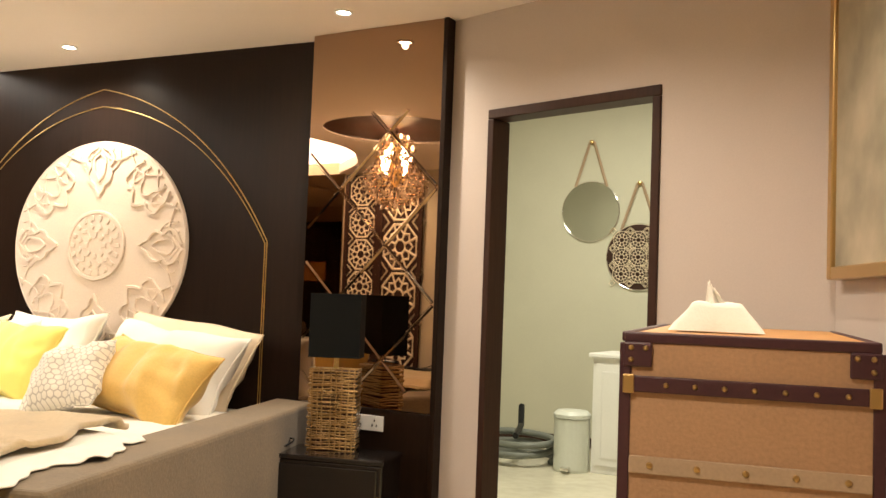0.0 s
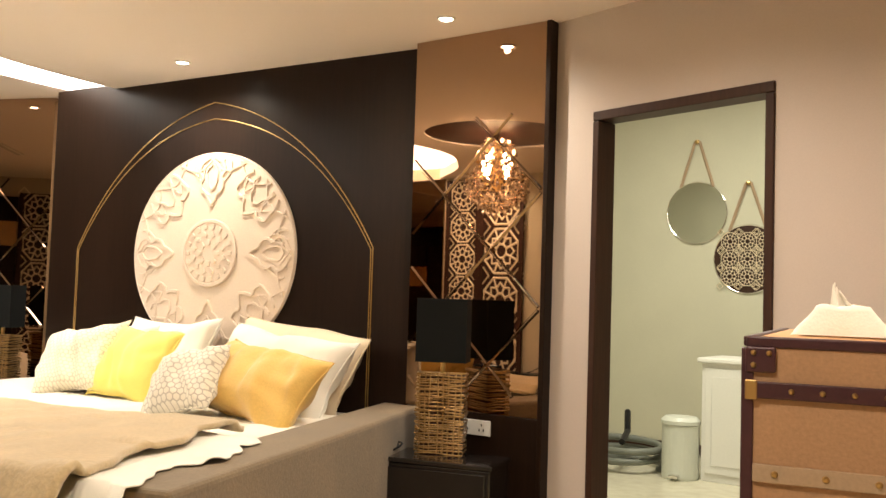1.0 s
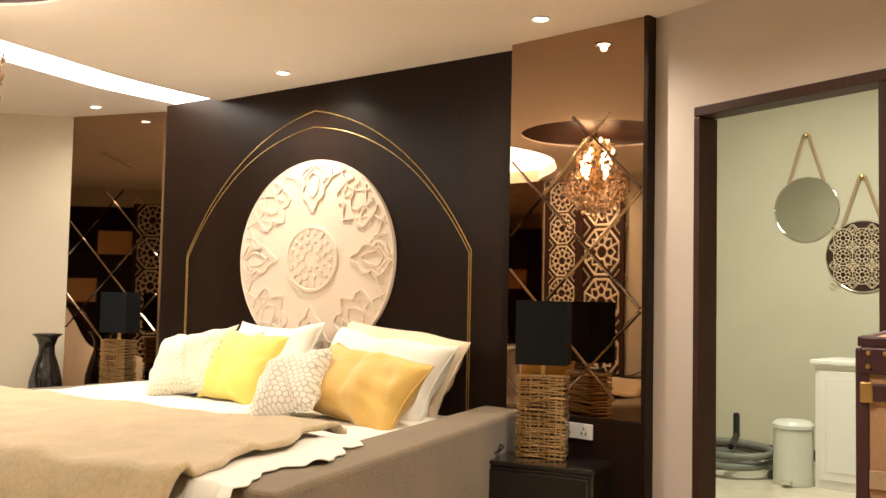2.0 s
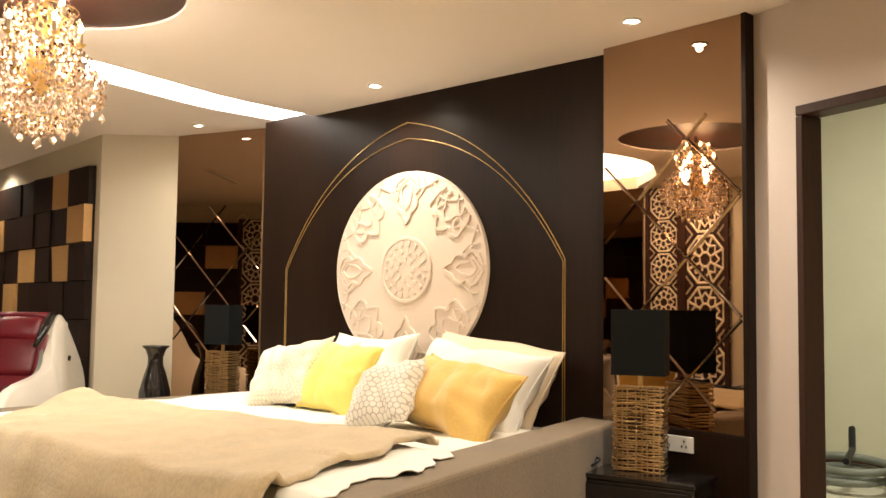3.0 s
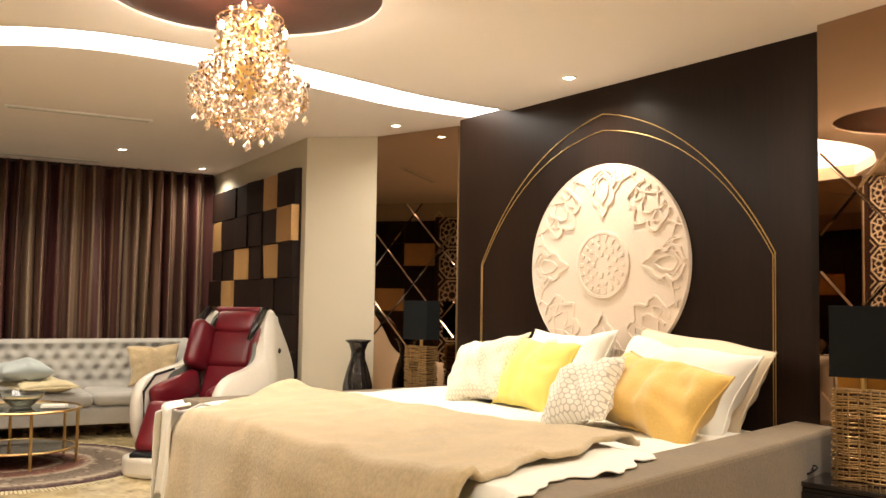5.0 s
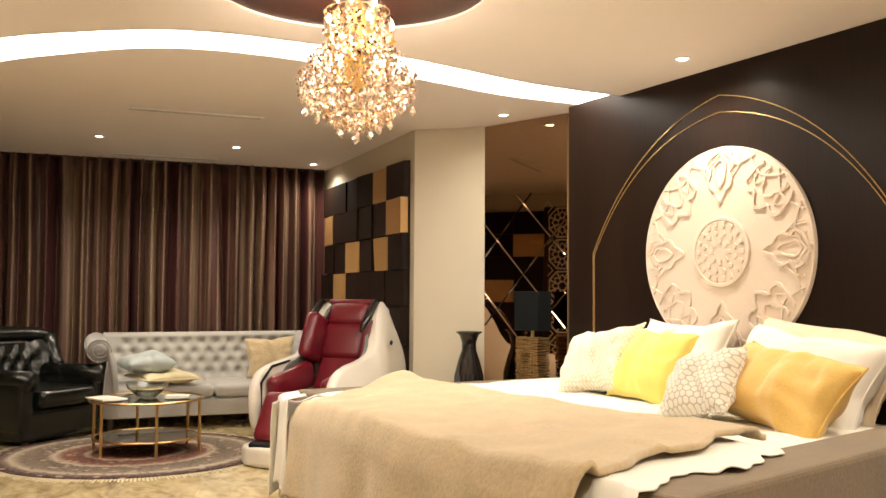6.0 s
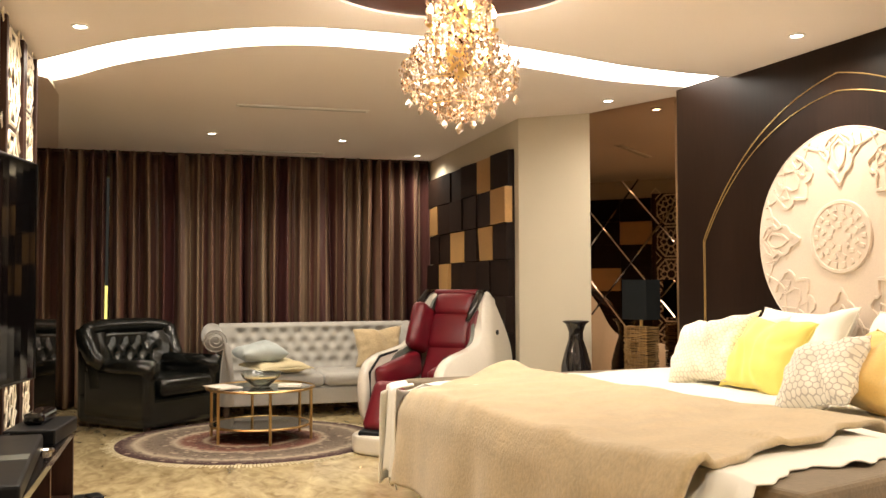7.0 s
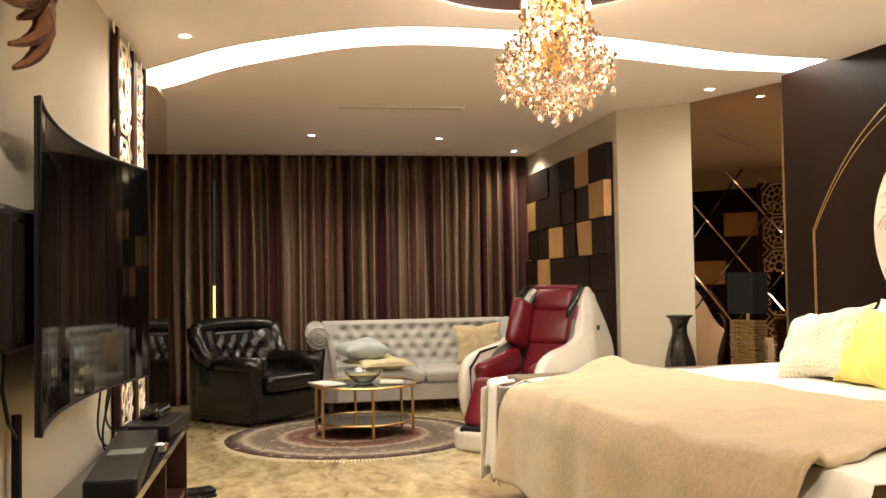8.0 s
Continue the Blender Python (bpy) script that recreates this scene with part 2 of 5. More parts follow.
M_CARVED = mat("gilded_carving", (0.085, 0.034, 0.014), 0.3, 0.35, vary=0.4, grain=40, bump=0.3)
M_HOSE = mat("grey_hose", (0.16, 0.17, 0.15), 0.5, vary=0.1, grain=60)
M_MINT = mat("mint_enamel", (0.62, 0.64, 0.58), 0.3, vary=0.04, grain=40, bump=0.0)
M_BLUEGREY = mat("pale_blue_satin", (0.42, 0.47, 0.47), 0.55, vary=0.08, grain=160, sheen=0.3)
M_FRINGE = mat("cream_fringe", (0.60, 0.52, 0.33), 0.9, vary=0.15, grain=120, bump=0.3)
M_DOWN = lit("downlight_lens", (1.0, 0.90, 0.74), 30)
M_COVE = lit("cove_lightbox", (1.0, 0.93, 0.82), 9.5)
M_BULB = lit("candle_bulb", (1.0, 0.80, 0.50), 40)


for node in M_FLOOR.node_tree.nodes:
    if node.bl_idname == "ShaderNodeTexNoise":
        node.inputs["Distortion"].default_value = 1.6


# ---- shape helpers ----
def part(name, bm, material, parent=None, label="", smooth=False, at=None):
    me = bpy.data.meshes.new(name)
    bm.normal_update()
    bm.to_mesh(me)
    bm.free()
    if smooth:
        for p in me.polygons:
            p.use_smooth = True
    me.materials.append(material)
    ob = new(name, me)
    if parent:
        ob.parent = parent
    if at is not None:
        ob.matrix_basis = at
    if label:
        ob["label"] = label
    return ob


def thing(name, label, category, m, group="", kind=""):
    e = new(name)
    e.empty_display_size = 0.1
    e.matrix_world = m
    return tagged(e, label, category, group, kind)


def box(x0, x1, y0, y1, z0, z1, bevel=0.0, bm=None, seg=2):
    bm = bm or bmesh.new()
    r = bmesh.ops.create_cube(bm, size=1)
    for v in r["verts"]:
        v.co = Vector((x0 + (v.co.x + 0.5) * (x1 - x0), y0 + (v.co.y + 0.5) * (y1 - y0), z0 + (v.co.z + 0.5) * (z1 - z0)))
    if bevel:
        edges = list({e for v in r["verts"] for e in v.link_edges})
        bmesh.ops.bevel(bm, geom=edges, offset=bevel, segments=seg, profile=0.5, affect="EDGES")
    return bm


def lathe(profile, n=32, bm=None, centre=(0, 0, 0), squash=1.0):
    bm = bm or bmesh.new()
    rings = []
    for r, z in profile:
        rings.append([bm.verts.new((centre[0] + r * math.cos(2 * math.pi * k / n), centre[1] + squash * r * math.sin(2 * math.pi * k / n), centre[2] + z)) for k in range(n)])
    for a, b in zip(rings, rings[1:]):
        for k in range(n):
            bm.faces.new((a[k], a[(k + 1) % n], b[(k + 1) % n], b[k]))
    for ring, flip in ((rings[0], True), (rings[-1], False)):
        bm.faces.new(ring[::-1] if flip else ring)
    return bm


def tube(points, radius, n=8, bm=None, closed=False):
    bm = bm or bmesh.new()
    pts = [Vector(p) for p in points]
    rings = []
    for i, p in enumerate(pts):
        a = pts[i - 1] if i or closed else p
        b = pts[(i + 1) % len(pts)] if i < len(pts) - 1 or closed else p
        d = (b - a).normalized()
        side = d.cross(Vector((0, 0, 1)))
        side = side.normalized() if side.length > 1e-3 else Vector((1, 0, 0))
        up = side.cross(d).normalized()
        rad = radius(i / max(1, len(pts) - 1)) if callable(radius) else radius
        rings.append([bm.verts.new(p + rad * (math.cos(2 * math.pi * k / n) * side + math.sin(2 * math.pi * k / n) * up)) for k in range(n)])
    pairs = list(zip(rings, rings[1:])) + ([(rings[-1], rings[0])] if closed else [])
    for a, b in pairs:
        for k in range(n):
            bm.faces.new((a[k], a[(k + 1) % n], b[(k + 1) % n], b[k]))
    if not closed:
        bm.faces.new(rings[0][::-1])
        bm.faces.new(rings[-1])
    return bm


def prism(outline, z0, z1, bevel=0.0, bm=None):
    """An upright block over a plan outline."""
    bm = bm or bmesh.new()
    lo = [bm.verts.new((x, y, z0)) for x, y in outline]
    hi = [bm.verts.new((x, y, z1)) for x, y in outline]
    n = len(lo)
    faces = [bm.faces.new(hi), bm.faces.new(lo[::-1])] + [bm.faces.new((lo[k], lo[(k + 1) % n], hi[(k + 1) % n], hi[k])) for k in range(n)]
    bmesh.ops.recalc_face_normals(bm, faces=bm.faces)
    if bevel:
        bmesh.ops.bevel(bm, geom=[e for e in bm.edges], offset=bevel, segments=3, profile=0.5, affect="EDGES")
    return bm


def grid(nu, nv, fn, bm=None):
    bm = bm or bmesh.new()
    vs = [[bm.verts.new(fn(i / nu, j / nv)) for j in range(nv + 1)] for i in range(nu + 1)]
    for i in range(nu):
        for j in range(nv):
            bm.faces.new((vs[i][j], vs[i + 1][j], vs[i + 1][j + 1], vs[i][j + 1]))
    return bm


def cushion(w, h, t, seed=0, wrinkle=0.012, n=26, pinch=0.10):
    """A stuffed pillow in its own x-y plane, with pointed corners and soft creases."""
    bm = bmesh.new()
    for sgn in (1, -1):
        def fn(u, v):
            a, b = 2 * u - 1, 2 * v - 1
            x = a * w / 2 * (1 - 0.11 * (1 - b * b) * abs(a))
            y = b * h / 2 * (1 - 0.12 * (1 - a * a) * abs(b))
            full = max(0.0, (1 - abs(a) ** 2.4) * (1 - abs(b) ** 2.4)) ** 0.48
            k = noise.noise(Vector((x * 5, y * 5, seed))) * wrinkle * 2.6 + noise.noise(Vector((x * 16 + y * 6, y * 4, seed + 5))) * wrinkle * 1.7
            x += 0.03 * noise.noise(Vector((a * 1.4, b * 1.4, seed + 9)))
            y += 0.03 * noise.noise(Vector((a * 1.4, b * 1.4, seed + 17)))
            th = math.atan2(b, a)
            k += 0.016 * math.sin(th * 11 + 3 * noise.noise(Vector((a, b, seed)))) * max(abs(a), abs(b)) ** 3
            return (x, y, sgn * (t / 2 * full + (k * full)) )
        grid(n, n, fn, bm)
    bmesh.ops.remove_doubles(bm, verts=bm.verts, dist=0.0008)
    bmesh.ops.recalc_face_normals(bm, faces=bm.faces)
    return bm


def slab(p, q, z0, z1, back, bm=None):
    """A wall piece from p to q in plan; back: its thickness, to the left of the way from p to q."""
    d = Vector((q[0] - p[0], q[1] - p[1])).normalized()
    nx, ny = -d.y * back, d.x * back
    return prism([p, q, (q[0] + nx, q[1] + ny), (p[0] + nx, p[1] + ny)], z0, z1, bm=bm)


def structure(ob, label, category):
    return tagged(ob, label, category, kind="structure")


# ---- setting: floor, walls, ceiling ----
structure(part("floor", box(-10.6, 1.2, -1.9, 4.05, -0.1, 0), M_FLOOR), "polished tan marble floor with brown veining", "floor")
structure(part("floor_dressing", box(-5.5, 1.2, 4.05, 8.2, -0.1, 0.002), M_TILE), "pale cream tiled floor of the dressing room", "floor")
structure(part("wall_north", box(-7.06, -2.17, 3.74, 3.88, 0, 2.9), M_WALL), "beige painted wall behind the bed panels", "wall")
structure(part("wall_alcove", prism([(-7.42, 2.77), (-7.05, 3.25), (-7.05, 3.9), (-7.55, 3.9), (-7.55, 2.89), (-10.6, 2.89), (-10.6, 2.77)], 0, 2.9), M_WALL),
          "beige painted wall stepping forward beside the bed", "wall")
structure(part("wall_south", box(-7.0, 1.0, -0.94, -0.8, 0, 2.9), M_WALL), "beige painted wall that carries the television", "wall")
structure(part("wall_niche", prism([(-7.0, -0.94), (-7.0, -1.75), (-10.6, -1.75), (-10.6, -1.87), (-6.86, -1.87), (-6.86, -0.94)], 0, 2.9), M_WALL), "beige wall closing the curtain niche", "wall")
structure(part("wall_east", slab((1.0, -0.9), (1.0, 0.05), 0, 2.9, -0.12), M_WALL), "plain beige wall", "wall")
structure(part("wall_picture", slab((1.0, 0.05), (-0.44, 3.22), 0, 2.9, -0.12), M_WALLP), "beige painted wall with a framed picture", "wall")
wall_w = part("wall_west", box(-10.6, -10.46, -1.75, -0.95, 0, 2.9), M_WALL)
box(-10.6, -10.46, -0.45, 2.77, 0, 2.9, bm=(wb := bmesh.new()))
wb.from_mesh(wall_w.data)
box(-10.6, -10.46, -0.95, -0.45, 2.4, 2.9, bm=wb)
box(-10.6, -10.46, -0.95, -0.45, 0, 0.3, bm=wb)
wb.to_mesh(wall_w.data)
wb.free()
structure(wall_w, "beige wall behind the curtains with a window opening", "wall")
window = thing("window_1", "narrow window behind the striped curtains", "window", pose(-10.53, -0.7, 1.35), kind="structure")
wf = box(-0.03, 0.03, -0.25, -0.21, -1.05, 1.05)
box(-0.03, 0.03, 0.21, 0.25, -1.05, 1.05, bm=wf)
part("window_frame", wf, M_FRAME, window)
part("pane", box(-0.004, 0.004, -0.21, 0.21, -1.05, 1.05), M_GLASS, window)
structure(part("backdrop", box(-11.6, -11.58, -1.3, -0.1, 0.5, 1.25), lit("street_glow", (1.0, 0.80, 0.22), 1.2)), "warm glow of the street outside", "backdrop")

# door wall with its opening
DOOR_A, DOOR_B = Vector((-1.94, 3.59)), Vector((-1.088, 3.38))
U = (DOOR_B - DOOR_A).normalized()
N2 = Vector((-U.y, U.x))
W0 = DOOR_A - U * ((-1.94 + 2.30) / U.x)
W1 = DOOR_A + U * ((-0.36 + 1.94) / U.x)
dw = slab(tuple(W0), tuple(DOOR_A + U * 0.02), 0, 3.5, 0.10)
slab(tuple(DOOR_B - U * 0.02), tuple(W1), 0, 3.5, 0.10, dw)
slab(tuple(DOOR_A + U * 0.02), tuple(DOOR_B - U * 0.02), 2.12, 3.5, 0.10, dw)
structure(part("wall_door", dw, M_WALLP), "pinkish beige painted wall with a doorway", "wall")
fr = thing("door_1", "open doorway with a dark-stained wooden frame", "doorway", Matrix.Translation((DOOR_A.x, DOOR_A.y, 0)) @ pose(0, 0, 0, 0, 0, math.degrees(math.atan2(U.y, U.x))), kind="structure")
wd = (DOOR_B - DOOR_A).length
part("jamb", box(0, 0.034, -0.012, 0.104, 0, 2.093, 0.004), M_FRAME, fr)
part("jamb", box(wd - 0.036, wd, -0.012, 0.104, 0, 2.093, 0.004), M_FRAME, fr)
part("lintel", box(0, wd, -0.012, 0.104, 2.095, 2.137, 0.004), M_FRAME, fr)

# dressing room beyond the door
structure(part("wall_dressing_back", box(-5.5, 1.2, 7.75, 7.87, 0, 3.5), M_BATHW), "grey-green painted wall of the dressing room", "wall")
structure(part("wall_dressing_left", box(-5.5, -5.38, 4.0, 7.75, 0, 3.5), M_BATHW), "grey-green painted side wall", "wall")
structure(part("wall_dressing_right", box(0.6, 0.72, 3.2, 7.75, 0, 3.5), M_BATHW), "grey-green painted side wall", "wall")
structure(part("wall_dressing_front", box(-5.5, -2.3, 3.9, 4.02, 0, 3.5), M_BATHW), "grey-green painted wall", "wall")
structure(part("ceiling_dressing", prism([(-5.5, 3.9), (-2.3, 3.9), (-0.3, 3.42), (0.72, 3.2), (0.72, 7.87), (-5.5, 7.87)], 3.4, 3.5), M_CEIL), "cream ceiling of the dressing room", "ceiling")
structure(part("baseboard_dressing", box(-5.3, 0.6, 7.73, 7.75, 0.0, 0.09), M_FRAME), "dark skirting board", "baseboard")

NEAR = [(-0.9, -6.16), (-0.77, -6.03), (-0.26, -5.40), (0.35, -5.0), (0.69, -4.89), (1.08, -4.90), (1.8, -4.98), (2.73, -5.28), (3.2, -5.34), (3.75, -5.365)]
FAR = [(-0.9, -7.0), (-0.76, -6.87), (-0.31, -6.20), (0.38, -5.60), (0.77, -5.47), (1.21, -5.49), (2.16, -5.68), (2.85, -5.91), (3.4, -5.95), (3.75, -5.95)]


def flow(pts, y):
    """x of a ceiling edge at y, smoothed between its turning points."""
    ys, xs = [p[0] for p in pts], [p[1] for p in pts]
    return sum(w * float(np.interp(y + o, ys, xs)) for o, w in ((-0.16, 0.2), (-0.08, 0.2), (0, 0.2), (0.08, 0.2), (0.16, 0.2)))


YS = [-0.9 + 4.65 * k / 70 for k in range(71)]
edge_near = [(flow(NEAR, y), y) for y in YS]
edge_far = [(flow(FAR, y), y) for y in YS]
RC, RR = (-3.99, 1.18), 0.60


def sheet(outer, hole, z, thick):
    bm = bmesh.new()
    edges = []
    for loop in ([outer, hole] if hole else [outer]):
        vs = [bm.verts.new((x, y, z)) for x, y in loop]
        edges += [bm.edges.new((vs[k], vs[(k + 1) % len(vs)])) for k in range(len(vs))]
    bmesh.ops.triangle_fill(bm, use_beauty=True, use_dissolve=False, edges=edges)
    up = bmesh.ops.extrude_face_region(bm, geom=list(bm.faces))
    bmesh.ops.translate(bm, verts=[g for g in up["geom"] if isinstance(g, bmesh.types.BMVert)], vec=(0, 0, thick))
    bmesh.ops.recalc_face_normals(bm, faces=bm.faces)
    return bm


ring = [(RC[0] + RR * math.cos(a), RC[1] + RR * math.sin(a)) for a in [2 * math.pi * k / 72 for k in range(72)]]
structure(part("ceiling", sheet(edge_near + [(1.2, 3.75), (1.2, -0.9)], ring, ZN, 0.10), M_CEIL), "warm white plaster ceiling with a flowing edge", "ceiling")
structure(part("ceiling_far", sheet(edge_far[::-1] + [(-7.0, -0.9), (-7.0, -1.9), (-10.6, -1.9), (-10.6, 3.75)], None, ZF, 0.10), M_CEIL), "warm white plaster ceiling over the sitting corner", "ceiling")
cove = bmesh.new()
for (a, b), (c, d) in zip(zip(edge_near, edge_far), zip(edge_near[1:], edge_far[1:])):
    q = [cove.verts.new((p[0] + o, p[1], ZN + 0.12)) for p, o in ((a, 0.05), (b, -0.05), (d, -0.05), (c, 0.05))]
    cove.faces.new(q)
structure(part("cove_light", cove, M_COVE), "glowing white light trough curving across the ceiling", "cove light")
rec = lathe([(RR + 0.004, 0.0), (RR + 0.03, 0.0), (RR + 0.03, 0.30), (0.0, 0.30), (0.0, 0.29), (RR + 0.004, 0.29)], 72, centre=(RC[0], RC[1], ZN + 0.012))
structure(part("ceiling_recess", rec, M_RECESS, smooth=False), "round recess lined in reddish brown", "ceiling recess")
# out-of-view slab, added to block background light above the ceiling
structure(part("roof", box(-10.7, 1.3, -2.0, 4.1, 2.95, 3.05), M_CEIL), "unseen slab added above the ceiling to keep outside light out", "roof")

# bed wall: veneer panel, mirrors, gold arch
PANEL = pose(-5.93, 3.397, 0, 0, 0, 5.38)          # left foot of the veneer panel; its own x runs along it
structure(part("panel_headboard", box(0.0, 2.95, 0.0, 0.045, 0, ZN + 0.03, 0.003), M_DARK, at=PANEL), "dark brown wood veneer panel behind the bed", "wall panel")
mr = thing("mirror_panel", "bronze mirror with a diamond net of narrow mirror strips", "mirror", pose(-2.957, 3.60, 0), "mirror panels")
part("glass", box(0, 0.765, -0.012, 0.14, 0.752, ZN + 0.02), M_MIRROR, mr)
part("lower_panel", box(0, 0.765, -0.012, 0.14, 0, 0.748, 0.003), M_DARK, mr)
part("edge_trim", box(0.765, 0.790, -0.02, 0.14, 0, ZN + 0.02, 0.003), M_DARK, mr)
LEN_L = math.hypot(0.81, 0.335)
ml = thing("mirror_panel", "bronze mirror with a diamond net of strips beside the vase", "mirror", pose(-7.06, 3.26, 0, 0, 0, math.degrees(math.atan2(0.335, 0.81))), "mirror panels")
part("glass", box(0, LEN_L - 0.02, -0.012, 0.02, 0.5, ZF + 0.02), M_MIRROR, ml)
part("lower_panel", box(0, LEN_L - 0.02, -0.012, 0.03, 0, 0.496, 0.003), M_DARK, ml)


def strips(owner, width, zs, x_mid, step_x, z_mid, step_z, z_lo, z_hi, y):
    """Bevelled mirror strips in a diamond net, cut to the panel."""
    k = step_z / step_x
    for sgn in (1, -1):
        for n in range(-5, 6):
            pts = []
            c = z_mid + n * step_z
            xa, xb = 0.01, width - 0.01
            za, zb = c + sgn * k * (xa - x_mid), c + sgn * k * (xb - x_mid)
            if za > zb:
                xa, xb, za, zb = xb, xa, zb, za
            if zb <= z_lo or za >= z_hi:
                continue
            if za < z_lo:
                xa, za = xa + (xb - xa) * (z_lo - za) / (zb - za), z_lo
            if zb > z_hi:
                xb, zb = xa + (xb - xa) * (z_hi - za) / (zb - za), z_hi
            d = Vector((xb - xa, zb - za))
            if d.length < 0.05:
                continue
            d.normalize()
            w = Vector((-d.y, d.x)) * 0.0095
            bm = bmesh.new()
            a0, a1 = Vector((xa, za)), Vector((xb, zb))
            lo = [bm.verts.new((p.x, y, p.y)) for p in (a0 - w, a1 - w, a1 + w, a0 + w)]
            hi = [bm.verts.new((p.x, y - 0.010, p.y)) for p in (a0 - w * 0.3, a1 - w * 0.3, a1 + w * 0.3, a0 + w * 0.3)]
            bm.faces.new(hi)
            for j in range(4):
                bm.faces.new((lo[j], lo[(j + 1) % 4], hi[(j + 1) % 4], hi[j]))
            bmesh.ops.recalc_face_normals(bm, faces=bm.faces)
            part("bevelled_strip", bm, M_STRIP, owner)


strips(mr, 0.762, None, 0.48, 0.56, 2.07, 0.545, 0.84, 2.17, -0.013)
strips(ml, LEN_L - 0.03, None, 0.42, 0.56, 1.98, 0.56, 0.9, 2.06, -0.013)

arch = thing("gold_arch_inlay", "thin double gold pointed arch set into the dark panel", "wall inlay", PANEL @ pose(1.487, -0.003, 0))


def arch_side(s, knee, apex, bulge, low):
    a, b = Vector((s * knee[0], 0, knee[1])), Vector((0, 0, apex))
    mid = (a + b) / 2 + Vector((s * bulge * 0.55, 0, bulge))
    pts = [(1 - u) ** 2 * a + 2 * u * (1 - u) * (2 * mid - (a + b) / 2) + u * u * b for u in [k / 24 for k in range(25)]]
    return [Vector((s * knee[0], 0, low))] + pts


for s in (1, -1):
    part("outer_line", tube(arch_side(s, (1.197, 1.546), 2.424, 0.150, 0.6), 0.0034, 6), M_GOLD, arch)
    part("inner_line", tube(arch_side(s, (1.184, 1.535), 2.323, 0.155, 0.6), 0.0030, 6), M_GOLD, arch)

disc = thing("plaster_medallion", "large cream plaster medallion with raised floral tracery", "wall relief", PANEL @ pose(1.515, -0.001, 1.512, 90, 0, 0))
RX, RZ = 0.652, 0.603


def oval(r, a, z=0.022):
    """A point of the oval plate, by its share of the radius and its angle."""
    return Vector((RX * r * math.cos(a), RZ * r * math.sin(a), z))


bm = lathe([(0.0, 0.0), (1.0, 0.0), (1.0, 0.020), (0.992, 0.025), (0.982, 0.022), (0.0, 0.022)], 96)
bm.transform(Matrix.Diagonal((RX, RZ, 1, 1)))
part("plate", bm, M_PLASTER, disc)


def ribbon(pts, width, high, closed=False):
    """A raised flat band with chamfered sides along a line on the plate."""
    bm = bmesh.new()
    rows, n = [], len(pts)
    for i, p in enumerate(pts):
        a = pts[i - 1] if i or closed else p
        b = pts[(i + 1) % n] if i < n - 1 or closed else p
        d = (b - a).normalized()
        o = Vector((-d.y, d.x, 0)) * width / 2
        rows.append([bm.verts.new(p + o), bm.verts.new(p + o * 0.72 + Vector((0, 0, high))), bm.verts.new(p - o * 0.72 + Vector((0, 0, high))), bm.verts.new(p - o)])
    for a, b in list(zip(rows, rows[1:])) + ([(rows[-1], rows[0])] if closed else []):
        for j in range(3):
            bm.faces.new((a[j], b[j], b[j + 1], a[j + 1]))
    if not closed:
        bm.faces.new(rows[0])
        bm.faces.new(rows[-1][::-1])
    bmesh.ops.recalc_face_normals(bm, faces=bm.faces)
    return bm


def rounded(pts, times):
    """An open line with its corners cut again and again."""
    for _ in range(times):
        pts = [pts[0]] + [q for p, r in zip(pts, pts[1:]) for q in (p * 0.75 + r * 0.25, p * 0.25 + r * 0.75)] + [pts[-1]]
    return pts


def motif(turn, half, close=2):
    """Mirrors half an outline, given as shares (radius, sideways), about the ray at this turn."""
    both = half + [(r, -t) for r, t in half[::-1]]
    flat = [Vector((RX * (r * math.cos(turn) - t * math.sin(turn)), RZ * (r * math.sin(turn) + t * math.cos(turn)), 0.021)) for r, t in both]
    return rounded(flat, close)


LEAF = [(0.95, 0.03), (0.90, 0.13), (0.81, 0.17), (0.755, 0.10), (0.70, 0.145), (0.62, 0.125), (0.585, 0.055), (0.545, 0.05), (0.47, 0.0)]
BUD = [(0.88, 0.0), (0.83, 0.075), (0.74, 0.06), (0.69, 0.055), (0.62, 0.0)]
BRACKET = [(0.92, 0.20), (0.85, 0.24), (0.76, 0.235), (0.66, 0.245), (0.625, 0.15), (0.67, 0.10), (0.60, 0.06), (0.545, 0.0)]
CUP = [(0.93, 0.11), (0.86, 0.14), (0.80, 0.075), (0.735, 0.07), (0.69, 0.0)]
for j in range(8):
    a = 2 * math.pi * j / 8 + math.pi / 2
    if j % 2 == 0:
        part("tracery", ribbon(motif(a, LEAF), 0.021, 0.0115), M_PLASTER, disc)
        part("leaf", ribbon(motif(a, BUD), 0.015, 0.010), M_PLASTER, disc)
    else:
        part("tracery", ribbon(motif(a, BRACKET, 1), 0.021, 0.0115), M_PLASTER, disc)
        part("leaf", ribbon(motif(a, CUP), 0.015, 0.010), M_PLASTER, disc)
for j in range(16):
    a = 2 * math.pi * (j + 0.5) / 16
    tip = motif(a, [(0.93, 0.045), (0.86, 0.075), (0.79, 0.05), (0.72, 0.0)])
    part("leaflet", ribbon(tip, 0.012, 0.008), M_PLASTER, disc)
    arc = [oval(0.968 - 0.135 * math.sin(math.pi * k / 16), a + 0.235 * (k / 8 - 1), 0.021) for k in range(17)]
    part("scallop", ribbon(arc, 0.014, 0.009), M_PLASTER, disc)
    spoke = [oval(r, a + 0.05 * math.sin(9 * r), 0.021) for r in (0.78, 0.82, 0.86, 0.90, 0.94)]
    part("stem", ribbon(spoke, 0.012, 0.008), M_PLASTER, disc)
